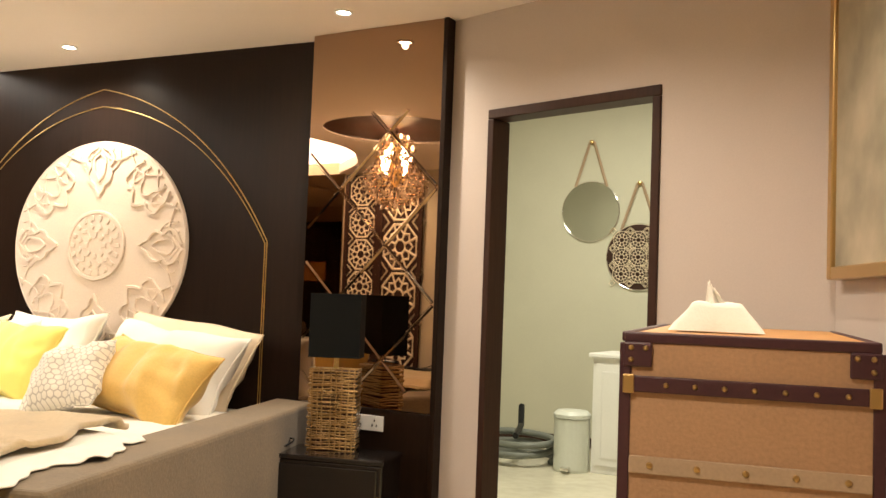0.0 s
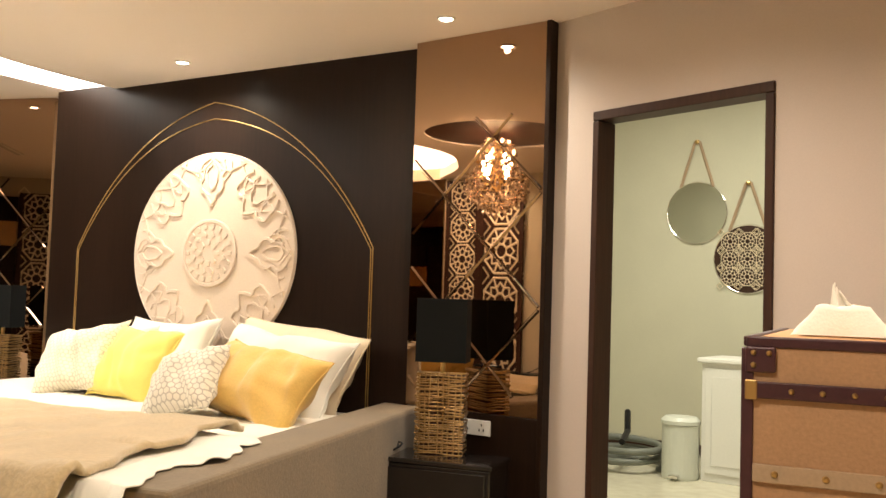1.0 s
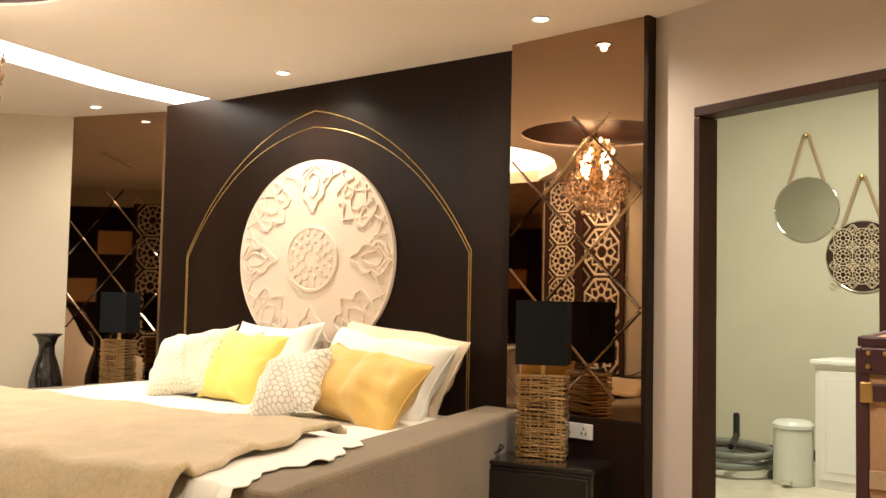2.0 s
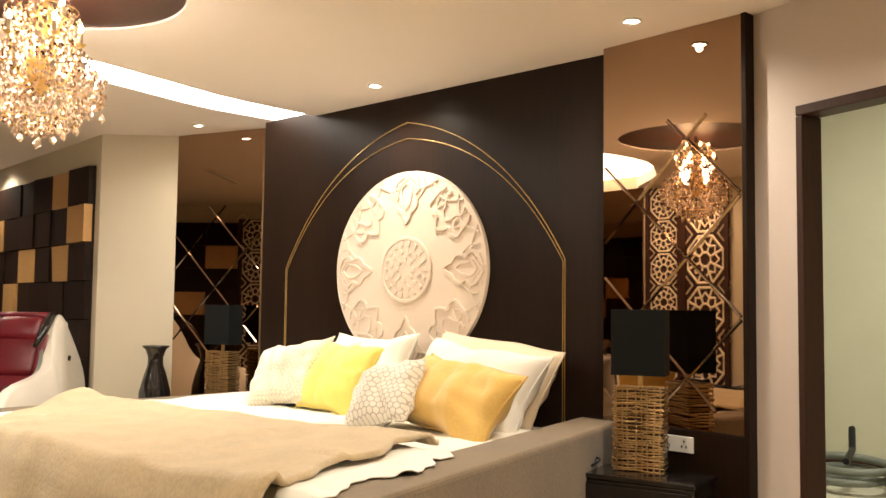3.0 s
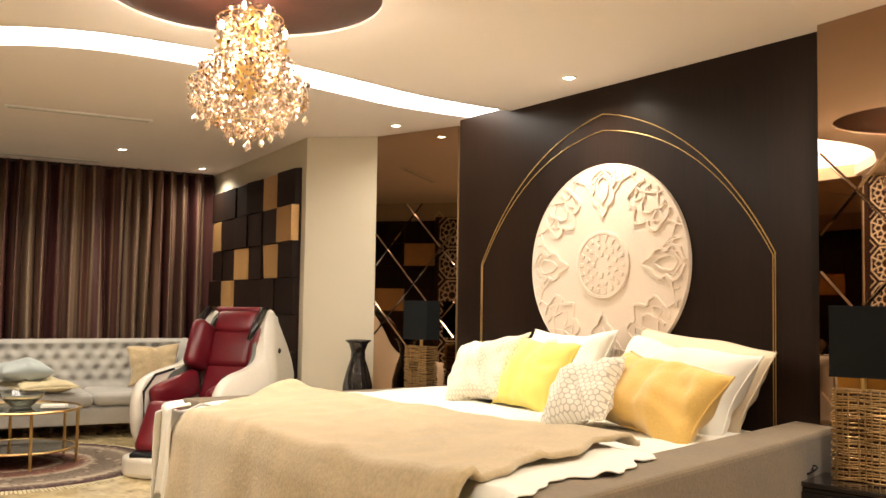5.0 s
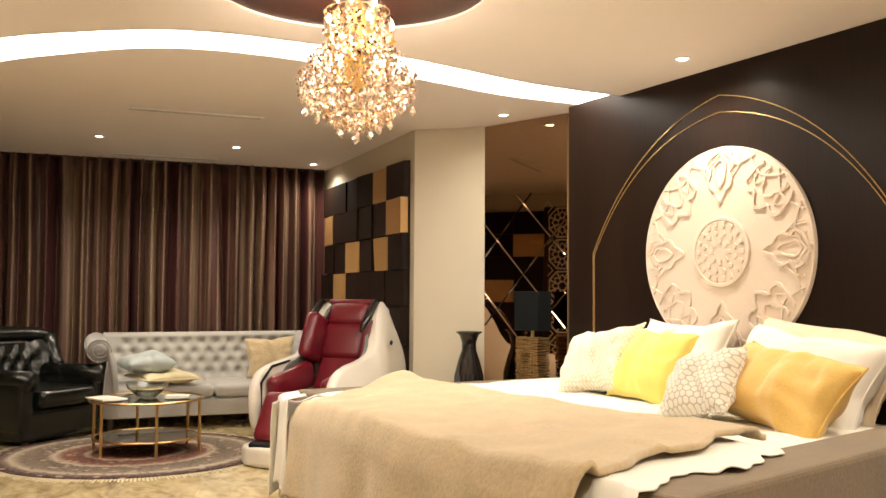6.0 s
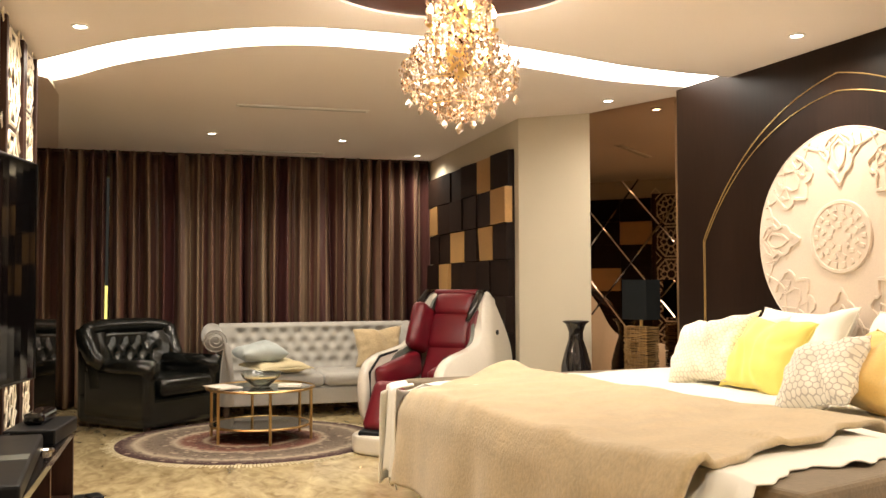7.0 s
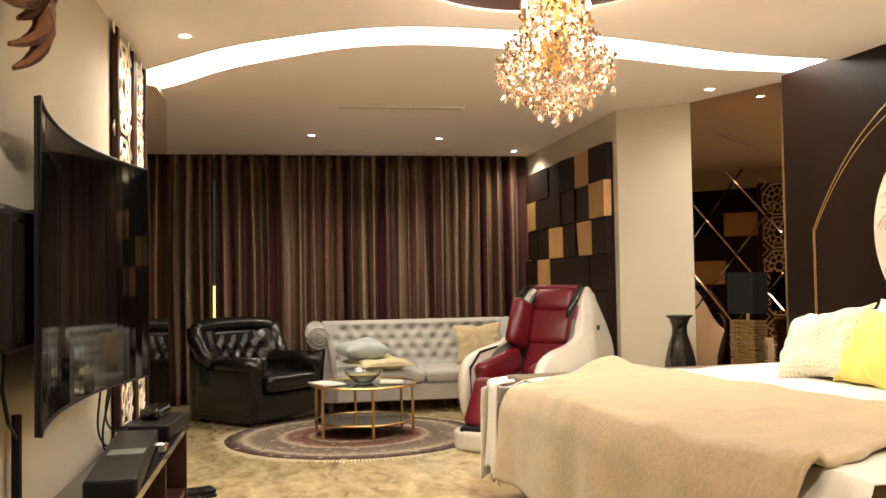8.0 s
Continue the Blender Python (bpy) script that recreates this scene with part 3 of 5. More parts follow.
rosette = lathe([(0.0, 0.0), (1.0, 0.0), (1.0, 0.010), (0.975, 0.014), (0.90, 0.014), (0.885, 0.009), (0.0, 0.009)], 64)
rosette.transform(Matrix.Translation((0, 0, 0.021)) @ Matrix.Diagonal((RX * 0.338, RZ * 0.338, 1, 1)))
part("rosette", rosette, M_PLASTER, disc)
bead = box(-0.017, 0.017, -0.013, 0.013, 0.0, 0.008, 0.003, seg=1)
for row, (k, n) in enumerate(((0.262, 18), (0.185, 12), (0.105, 8))):
    for j in range(n):
        a = 2 * math.pi * (j + 0.5 * row) / n
        part("bead", bead.copy(), M_PLASTER, disc, at=Matrix.Translation(oval(k, a, 0.029)) @ Matrix.Rotation(a + (0.785 if row == 1 else 0), 4, "Z"))
bead.free()

# ---- lamps in the ceiling ----
dl = thing("downlight", "small recessed round ceiling downlight, lit, the last four added", "downlight", pose(*DOWNLIGHTS_AND_FILL[0]), "ceiling downlights")
part("trim_ring", lathe([(0.028, 0.0), (0.045, 0.0), (0.045, -0.006), (0.040, -0.009), (0.030, -0.004)], 24), M_WHITEP, dl)
part("lens", lathe([(0.0, -0.002), (0.030, -0.002), (0.030, -0.005), (0.0, -0.006)], 20), M_DOWN, dl)
# the last four copies are fittings for the added fill lamps
for spot in DOWNLIGHTS_AND_FILL[1:]:
    copy_thing(dl, pose(*spot))
for x, y0, y1, z in ((-7.40, 0.45, 1.48, ZF), (-9.88, 0.45, 1.50, ZF)):
    v = thing("ceiling_vent", "narrow white linear air slot in the ceiling", "air vent", pose(x, y0, z), "linear vents")
    L = y1 - y0
    part("frame", box(-0.045, 0.045, 0, L, -0.012, -0.002, 0.002), M_WHITEP, v)
    # raised grey strip; its colour stands for the slight shade in the opening
    part("slot", box(-0.018, 0.018, 0.02, L - 0.02, -0.016, -0.011), M_VELVET, v)

ch = thing("chandelier", "gilded chandelier hung with amber crystal drops, lit", "chandelier", pose(RC[0], RC[1] + 0.03, 0))
part("stem", tube([(0, 0, 2.88), (0, 0, 2.6), (0, 0, 2.05)], lambda u: 0.012, 8), M_CHROME, ch)
part("canopy", lathe([(0.0, 2.88), (0.06, 2.88), (0.05, 2.85), (0.015, 2.83), (0.0, 2.83)], 20), M_CHROME, ch)
part("hub", lathe([(0.0, 2.56), (0.03, 2.54), (0.05, 2.48), (0.025, 2.42), (0.04, 2.34), (0.07, 2.26), (0.03, 2.16), (0.0, 2.12)], 20), M_GOLD, ch, smooth=True)
rng = random.Random(4)
for k in range(10):
    a = 2 * math.pi * k / 10
    c, s = math.cos(a), math.sin(a)
    big = k % 2 == 0
    r = 0.15 if big else 0.09
    z0 = 2.24 if big else 2.33
    pts = [(c * r * u, s * r * u, z0 + 0.10 - 0.16 * math.sin(math.pi * u) + 0.02 * u) for u in [j / 10 for j in range(11)]]
    part("arm", tube(pts, 0.006, 6), M_GOLD, ch, smooth=True)
    part("cup", lathe([(0.0, 0.0), (0.014, 0.004), (0.024, 0.016), (0.012, 0.02), (0.0, 0.02)], 10, centre=(c * r, s * r, z0 + 0.115)), M_GOLD, ch)
    part("candle", lathe([(0.0, 0.0), (0.009, 0.0), (0.009, 0.05), (0.0, 0.05)], 8, centre=(c * r, s * r, z0 + 0.13)), M_PLASTER, ch)
    part("bulb", lathe([(0.0, 0.0), (0.009, 0.008), (0.010, 0.018), (0.004, 0.036), (0.0, 0.04)], 8, centre=(c * r, s * r, z0 + 0.18)), M_BULB, ch)
for zr, rr in ((2.50, 0.14), (2.22, 0.25), (2.12, 0.23), (2.03, 0.15)):
    part("hoop", tube([(rr * math.cos(2 * math.pi * j / 32), rr * math.sin(2 * math.pi * j / 32), zr) for j in range(32)], 0.0022, 6, closed=True), M_GOLD, ch)
drop_me = bpy.data.meshes.new("crystal")
db = bmesh.new()
lathe([(0.0, 0.016), (0.009, 0.004), (0.012, -0.008), (0.0, -0.022)], 6, bm=db)
db.to_mesh(drop_me)
db.free()
drop_me.materials.append(M_CRYSTAL)
gold_me = drop_me.copy()
gold_me.materials.clear()
gold_me.materials.append(M_AMBER)


def hang(x, y, z, s, me):
    o = new("crystal", me)
    o.parent = ch
    o.matrix_basis = Matrix.Translation((x, y, z)) @ Matrix.Rotation(rng.random() * 6.28, 4, "Z") @ Matrix.Rotation(rng.uniform(-0.3, 0.3), 4, "X") @ Matrix.Diagonal((s, s, s, 1))


for k in range(283):
    u = (k + 0.5) / 283
    z = 2.52 - 0.52 * u ** 0.72
    if z > 2.36:
        env = 0.10 + 0.06 * math.sin((2.52 - z) / 0.16 * 3.14)
    elif z > 2.12:
        env = 0.14 + 0.12 * min(1, (2.36 - z) / 0.12)
    else:
        env = 0.26 * max(0.12, (z - 1.97) / 0.15) ** 0.6
    r, a = env * math.sqrt(rng.uniform(0.25, 1)), rng.random() * 6.283
    hang(r * math.cos(a), r * math.sin(a), z, rng.uniform(0.65, 1.15), gold_me if rng.random() < 0.45 else drop_me)
for k in range(14):
    a = 2 * math.pi * k / 14
    r = (0.245, 0.17, 0.10)[k % 3]
    hang(r * math.cos(a), r * math.sin(a), (2.07, 2.02, 1.975)[k % 3], 1.25, drop_me)
hang(0, 0, 1.945, 1.5, drop_me)
def swarm(count, name, material, big):
    """Countless small beads filling the body of the chandelier."""
    verts, faces = [], []
    for k in range(count):
        z = 2.55 - 0.57 * rng.random() ** 0.7
        if z > 2.36:
            env = 0.10 + 0.055 * math.sin((2.55 - z) / 0.19 * 3.14)
        elif z > 2.12:
            env = 0.14 + 0.125 * min(1, (2.36 - z) / 0.12)
        else:
            env = 0.265 * max(0.12, (z - 1.97) / 0.15) ** 0.6
        r, a, q = env * math.sqrt(rng.uniform(0.3, 1)), rng.random() * 6.283, rng.uniform(0.4, big)
        x, y, w, o = r * math.cos(a), r * math.sin(a), 0.011 * q, len(verts)
        turn = rng.random() * 1.5
        verts.extend([(x, y, z + 0.014 * q)] + [(x + w * math.cos(turn + 1.5708 * j), y + w * math.sin(turn + 1.5708 * j), z) for j in range(4)] + [(x, y, z - 0.018 * q)])
        for j in range(4):
            faces.append((o, o + 1 + j, o + 1 + (j + 1) % 4))
            faces.append((o + 5, o + 1 + (j + 1) % 4, o + 1 + j))
    me = bpy.data.meshes.new(name)
    me.from_pydata(verts, [], faces)
    me.materials.append(material)
    ob = new(name, me)
    ob.parent = ch
    tagged(ob, kind="stuff")


swarm(1700, "crystal_bead", M_CRYSTAL, 0.8)
swarm(900, "gilded_bead", M_AMBER, 0.75)

# ---- the bed ----
bed = thing("bed", "wide low bed on a taupe suede platform, made up", "bed", pose(0, 0, 0))
part("side_rail", prism([(-2.86, 3.585), (-2.62, 2.95), (-2.10, 1.50), (-2.35, 1.42), (-3.10, 3.585)], 0.0, 0.75, 0.02), M_TAUPE, bed, smooth=False)
part("side_rail", prism([(-6.05, 3.30), (-5.83, 3.37), (-5.62, 1.45), (-5.86, 1.40)], 0.0, 0.665, 0.02), M_TAUPE, bed)
part("base", prism([(-5.87, 3.37), (-3.12, 3.64), (-2.55, 1.75), (-2.68, 1.58), (-5.38, 1.38)], 0.02, 0.42, 0.02), M_TAUPE, bed)
part("mattress", prism([(-5.84, 3.36), (-3.13, 3.62), (-2.52, 1.75), (-2.64, 1.55), (-5.36, 1.35)], 0.42, 0.67, 0.035), M_SHEET, bed, "mattress in a white fitted sheet")


def cloth_top(u, v, quad):
    a, b, c, d = (Vector(p) for p in quad)
    return (a * (1 - u) + b * u) * (1 - v) + (d * (1 - u) + c * u) * v


def sheet_fn(u, v):
    p = cloth_top(u, v, ((-5.80, 3.30, 0.685), (-3.08, 3.30, 0.685), (-2.68, 1.80, 0.69), (-5.42, 1.42, 0.68)))
    p.z += 0.012 * noise.noise(p * 5) + 0.006 * noise.noise(p * 14)
    return p


def spill_fn(u, v):
    p = cloth_top(u, v, ((-3.02, 2.36, 0.728), (-2.45, 2.20, 0.757), (-2.19, 1.36, 0.757), (-2.62, 1.28, 0.740)))
    edge = max(0.0, (u - 0.45) / 0.55)
    p.x += edge * (0.11 * noise.noise(Vector((0, p.y * 4.5, 1))) + 0.04 * noise.noise(Vector((0, p.y * 13, 6))) - 0.02)
    inner = -2.35 - (p.y - 1.42) * 0.346
    if p.x > inner - 0.05:
        p.z = 0.757
    ridge = max(0.0, noise.noise(Vector((p.x * 3, p.y * 10, 2)))) ** 1.2
    p.z += 0.030 * edge * ridge + 0.004 * abs(noise.noise(p * 16))
    if p.y < 1.46:
        p.z -= min(0.16, (1.46 - p.y) ** 1.0 * 0.9) if p.y < 1.42 else 0.0
        p.z = min(p.z, 0.80)
    return p


ob = part("bed_sheet", grid(36, 50, spill_fn), M_SHEET, None, smooth=True)
tagged(ob, "rumpled white sheet edge lying over the side rail", "bed sheet")
sol = ob.modifiers.new("thickness", "SOLIDIFY")
sol.thickness, sol.offset = 0.004, 0


ob = part("bed_sheet", grid(60, 60, sheet_fn), M_SHEET, None, smooth=True)
tagged(ob, "smooth white bed sheet over the mattress", "bed sheet")
sol = ob.modifiers.new("thickness", "SOLIDIFY")
sol.thickness = 0.006


def blanket_fn(u, v):
    top = ((-5.90, 2.06, 0.725), (-2.94, 2.49, 0.742), (-2.36, 1.36, 0.770), (-5.27, 1.265, 0.676))
    vt = min(1.0, v / 0.62)
    p = cloth_top(u, vt, top)
    p.z += 0.022 * noise.noise(p * 2.2) + 0.012 * noise.noise(p * 6) + 0.005 * noise.noise(Vector((p.x * 9 + p.y * 7, p.y * 16, 4))) + 0.05 * math.exp(-((u - 0.02) / 0.1) ** 2 - ((vt - 0.05) / 0.25) ** 2)
    edge = max(0.0, (u - 0.88) / 0.12)
    p.x += edge * 0.035 * math.sin(p.y * 13 + 1) + edge * 0.03 * noise.noise(Vector((0, p.y * 9, 3)))
    fold = max(0.0, math.sin(p.y * 15 + 0.6 * math.sin(p.y * 31))) ** 6
    p.z += edge * 0.035 * fold
    if u > 0.80 and vt > 0.05:
        p.z = max(p.z, 0.742 + 0.032 * min(1.0, (u - 0.80) / 0.10))
    if v > 0.62:
        w = (v - 0.62) / 0.38
        bend = math.sin(min(1, w * 5) * 1.57)
        fold = math.sin(u * 26 + 2 * noise.noise(Vector((u * 4, 0, 0)))) * 0.022 * w
        p.y -= 0.045 * bend + 0.02 * w + fold
        p.x -= 0.05 * w * (1 - u)
        p.z -= 0.03 * bend + (0.47 + 0.08 * u) * w
    if u < 0.06:
        p.z -= (0.06 - u) / 0.06 * 0.05
    return p


ob = part("blanket", grid(90, 70, blanket_fn), M_BLANKET, None, smooth=True)
tagged(ob, "tan brushed blanket spread over the foot of the bed", "blanket")
sol = ob.modifiers.new("thickness", "SOLIDIFY")
sol.thickness, sol.offset = 0.018, 0


def side_fn(u, v):
    y = 1.150 + 0.88 * u
    x = -5.42 - 0.46 * u
    fold = 0.018 * math.sin(u * 17) * v
    return (x + 0.05 - 0.03 * math.sin(min(1, v * 4) * 1.57) - fold - 0.03 * v, y, 0.645 + 0.025 * u + 0.012 * math.sin(u * 23) - 0.03 * v - 0.50 * v * (1 - 0.25 * u))


ob = part("bed_sheet", grid(40, 30, side_fn), M_SHEET, None, smooth=True)
tagged(ob, "white sheet hanging down the far side of the bed", "bed sheet")
sol = ob.modifiers.new("thickness", "SOLIDIFY")
sol.thickness = 0.006


def hem_fn(u, v):
    """White sheet hanging past the end of the blanket at the foot, its top corner turned over."""
    x = -5.42 + 0.24 * u
    w = max(0.0, (v - 0.12) / 0.88)
    y = 1.30 - 0.10 * math.sin(min(1, v / 0.12) * 1.57) - 0.012 * w + 0.014 * math.sin(u * 11 + 3 * w) * w
    z = 0.690 + 0.012 * math.sin(u * 9) - 0.02 * min(1, v / 0.12) - (0.47 + 0.06 * u + 0.02 * math.sin(u * 14)) * w
    return (x - 0.03 * w * (1 - u), y, z)


ob = part("bed_sheet", grid(26, 34, hem_fn), M_SHEET, None, smooth=True)
tagged(ob, "white sheet hem hanging beside the blanket at the foot", "bed sheet")
sol = ob.modifiers.new("thickness", "SOLIDIFY")
sol.thickness = 0.006


def pillow(label, w, h, t, place, lean, turn, roll, material, seed, piping=None):
    p = thing("pillow", label, "pillow", Matrix.Translation(place) @ Matrix.Rotation(math.radians(turn), 4, "Z") @ Matrix.Rotation(math.radians(90 - lean), 4, "X") @ Matrix.Rotation(math.radians(roll), 4, "Z"), "bed pillows")
    part("cover", cushion(w, h, t, seed, 0.024 if seed == 6 else 0.019), material, p, smooth=True)
    rim = []
    for k in range(80):
        a = 4 * k / 80
        s, f = int(a), a - int(a)
        u, v = ((f, 0), (1, f), (1 - f, 1), (0, 1 - f))[s]
        x, y = 2 * u - 1, 2 * v - 1
        rim.append((x * w / 2 * (1 - 0.11 * (1 - y * y) * abs(x)) + 0.03 * noise.noise(Vector((x * 1.4, y * 1.4, seed + 9))),
                    y * h / 2 * (1 - 0.12 * (1 - x * x) * abs(y)) + 0.03 * noise.noise(Vector((x * 1.4, y * 1.4, seed + 17))), 0))
    part("piping", tube(rim, 0.004, 6, closed=True), piping or material, p)
    return p


pillow("cream cotton pillow in a flanged case against the panel", 0.80, 0.52, 0.22, (-4.58, 3.34, 0.875), 22, 0, 2, M_SHEET, 1)
pillow("cream flanged pillow against the panel", 0.98, 0.53, 0.24, (-3.64, 3.42, 0.875), 24, 0, -5, M_CREAM, 2)
pillow("plump white cotton pillow behind the cushions", 0.98, 0.50, 0.28, (-3.58, 3.27, 0.87), 30, -3, -3, M_SHEET, 3)
pillow("small white cotton pillow behind the cushions", 0.56, 0.42, 0.20, (-4.82, 3.19, 0.875), 28, 4, 8, M_SHEET, 8)
pillow("cream cushion with a fine geometric print", 0.54, 0.45, 0.22, (-4.86, 2.97, 0.865), 32, 12, 10, M_GEO, 4)
pillow("bright yellow cotton cushion on the bed", 0.53, 0.44, 0.20, (-4.44, 3.04, 0.868), 30, 3, -3, M_YELLOW, 5)
pillow("plump ochre silk cushion on the bed", 0.82, 0.41, 0.26, (-3.38, 2.98, 0.845), 34, -6, -7, M_OCHRE, 6)
pillow("white cushion printed with a grey honeycomb", 0.46, 0.39, 0.20, (-3.69, 2.80, 0.845), 40, -4, 22, M_HEX, 7)


# ---- bedside ----
def nightstand(m, label, w, d):
    n = thing("nightstand", label, "nightstand", m, "nightstands")
    part("body", box(0.01, w - 0.01, 0.012, d - 0.01, 0.0, 0.552, 0.006), M_BLACK, n)
    part("top", box(0, w, 0, d, 0.555, 0.575, 0.004), M_BLACK, n)
    part("drawer", box(0.03, w - 0.03, 0.0, 0.014, 0.30, 0.535, 0.004), M_BLACK, n)
    part("drawer", box(0.03, w - 0.03, 0.0, 0.014, 0.05, 0.285, 0.004), M_BLACK, n)
    return n


def lamp_table(m, label):
    n = thing("table_lamp", label, "table lamp", m, "bedside lamps")
    part("base_core", box(-0.098, 0.098, -0.05, 0.05, 0.0, 0.365, 0.01), M_FRAME, n)
    r2 = random.Random(3)
    for k in range(34):
        z = 0.006 + k * 0.0109
        o = 0.110 + r2.uniform(-0.005, 0.005)
        d = 0.062 + r2.uniform(-0.004, 0.004)
        pts = [(o * sx, d * sy, z + r2.uniform(-0.005, 0.005)) for sx, sy in ((-1, -1), (-0.5, -1.06), (0, -1.0), (0.5, -1.06), (1, -1), (1.03, 0), (1, 1), (0, 1.03), (-1, 1), (-1.03, 0))]
        part("cane_strand", tube(pts, 0.0042, 6, closed=True), M_ROPE, n)
    for k in range(8):
        x = -0.098 + 0.028 * k + r2.uniform(-0.006, 0.006)
        part("upright_strand", tube([(x + r2.uniform(-0.004, 0.004), -0.066 + r2.uniform(-0.003, 0.003), z) for z in (0.003, 0.12, 0.25, 0.372)], 0.0036, 6), M_ROPE, n)
    part("neck", lathe([(0.0, 0.365), (0.012, 0.365), (0.012, 0.50), (0.0, 0.50)], 10), M_GOLD, n)
    sh = box(-0.117, 0.117, -0.075, 0.075, 0.422, 0.708)
    for f in [f for f in sh.faces if abs(f.normal.z) > 0.9]:
        sh.faces.remove(f)
    s = part("shade", sh, M_SHADE, n)
    mod = s.modifiers.new("thickness", "SOLIDIFY")
    mod.thickness = 0.005
    for z in (0.422, 0.708):
        part("shade_rim", tube([(-0.117, -0.075, z), (0.117, -0.075, z), (0.117, 0.075, z), (-0.117, 0.075, z)], 0.003, 6, closed=True), M_SHADE, s)
    return n


nightstand(pose(-2.755, 3.12, 0, 0, 0, 15), "black lacquered nightstand beside the bed with a lamp on it", 0.55, 0.29)
lamp_table(pose(-2.595, 3.40, 0.575, 0, 0, 26), "table lamp with a woven gilded cane base and black box shade")
nightstand(pose(-6.72, 2.98, 0, 0, 0, 22), "black lacquered nightstand beside the tall vase", 0.60, 0.34)
lamp_table(pose(-6.30, 3.30, 0.575, 0, 0, 20), "table lamp with woven cane base and black shade")
pl = thing("power_socket", "white double wall socket above the nightstand", "socket", pose(-2.534, 3.583, 0.682))
part("plate", box(-0.092, 0.092, -0.006, 0.004, -0.036, 0.036, 0.003), M_WHITEP, pl)
for x in (-0.045, 0.045):
    for dx, dz in ((0, 0.014), (-0.012, -0.01), (0.012, -0.01)):
        part("hole", box(x + dx - 0.003, x + dx + 0.003, -0.0075, -0.005, dz - 0.006, dz + 0.006), M_BLACKM, pl)
    part("rocker", box(x - 0.008, x + 0.008, -0.010, -0.005, 0.018, 0.030, 0.001), M_WHITEP, pl)
pts = [(-2.79 + 0.045 * math.cos(k * 0.55) + 0.002 * k, 3.23 + 0.04 * math.sin(k * 0.55), 0.582 + 0.04 * abs(math.sin(k * 0.31))) for k in range(30)]
tagged(part("power_cable", tube(pts, 0.004, 6), M_BLACKM), "tangled black cable lying on the nightstand", "cable")
rc = thing("remote_control", "white remote control lying on the nightstand", "remote control", pose(-6.52, 3.14, 0.575, 0, 0, 30))
part("case", box(-0.08, 0.08, -0.025, 0.025, 0.0, 0.02, 0.005), M_WHITEP, rc)

vs = thing("floor_vase", "tall black glazed vase with a flared lip on the floor", "vase", pose(-6.84, 3.02, 0) @ Matrix.Diagonal((0.78, 0.78, 1.0, 1)))
part("body", lathe([(0.0, 0.0), (0.10, 0.0), (0.105, 0.03), (0.095, 0.08), (0.13, 0.35), (0.155, 0.52), (0.15, 0.62), (0.11, 0.74), (0.075, 0.82), (0.072, 0.88), (0.10, 0.94), (0.135, 0.962), (0.128, 0.968), (0.09, 0.945), (0.06, 0.88), (0.0, 0.86)], 40), M_BLACK, vs, smooth=True)
part("relief_line", tube([(0.148 * math.cos(a) * (1 - 0.02 * k), 0.148 * math.sin(a) * (1 - 0.02 * k), 0.45 + 0.022 * k) for k, a in enumerate([-1.1 + 0.35 * math.sin(j * 0.9) for j in range(14)])], 0.006, 6), M_CHROME, vs)

# ---- tiled wall art ----
art = thing("wall_art", "square wall art of umber and gold leaf tiles at uneven depths", "wall art", pose(-7.515, 2.768, 2.405))
CW, RH = 0.43, 0.313
GOLD = {(4, 0): 0, (5, 1): 0, (0, 1): 0, (2, 2): 1, (4, 2): -1, (1, 3): 1}
part("backing", box(-6 * CW, 0, -0.02, 0.0, -6 * RH, 0, 0.003), M_UMBER, art)
ra = random.Random(9)
for c in range(6):
    for r in range(6):
        x0, z1 = -6 * CW + c * CW, -r * RH
        d0, d1 = ra.uniform(0.03, 0.07), ra.uniform(0.03, 0.07)
        bm = bmesh.new()
        xs, zs = (x0 + 0.004, x0 + CW - 0.004), (z1 - RH + 0.004, z1 - 0.004)
        skew = GOLD.get((c, r), 0) * 0.05
        lo = [bm.verts.new((x, -0.02, z)) for x, z in ((xs[0], zs[0]), (xs[1], zs[0]), (xs[1], zs[1]), (xs[0], zs[1]))]
        hi = [bm.verts.new((x, -0.02 - d, z)) for x, z, d in ((xs[0] - min(0, skew), zs[0], d0), (xs[1] - max(0, skew), zs[0], d1), (xs[1], zs[1], d1), (xs[0], zs[1], d0))]
        bm.faces.new(hi)
        for j in range(4):
            bm.faces.new((lo[j], lo[(j + 1) % 4], hi[(j + 1) % 4], hi[j]))
        bmesh.ops.recalc_face_normals(bm, faces=bm.faces)
        part("tile", bm, M_GOLDLEAF if (c, r) in GOLD else M_UMBER, art)

# ---- curtains ----
def curtain(y0, y1, label, seed):
    c = thing("curtain", label, "curtain", pose(-10.27, 0, 0), "striped curtains")
    n = int((y1 - y0) * 130)
    L = y1 - y0

    def fn(u, v):
        y = y0 + L * u
        ph = y * 42 + 10 * noise.noise(Vector((y * 1.3, seed, 0))) + 1.3 * noise.noise(Vector((y * 2.2, v * 1.1, seed)))
        depth = 0.084 + 0.05 * noise.noise(Vector((y * 2.1, seed, 4)))
        return (depth * (math.sin(ph) + 0.22 * math.sin(2.3 * ph + 1)) * (0.8 + 0.35 * v) + 0.01 * noise.noise(Vector((y * 20, v * 3, 0))), y + 0.02 * math.sin(ph * 0.5) * v, 2.66 - 2.645 * v)
    cl = part("cloth", grid(n, 14, fn), M_CURTAIN, c, smooth=True)
    mod = cl.modifiers.new("thickness", "SOLIDIFY")
    mod.thickness = 0.004
    part("heading_track", box(-0.03, 0.03, y0, y1, 2.63, 2.655), M_FRAME, c)


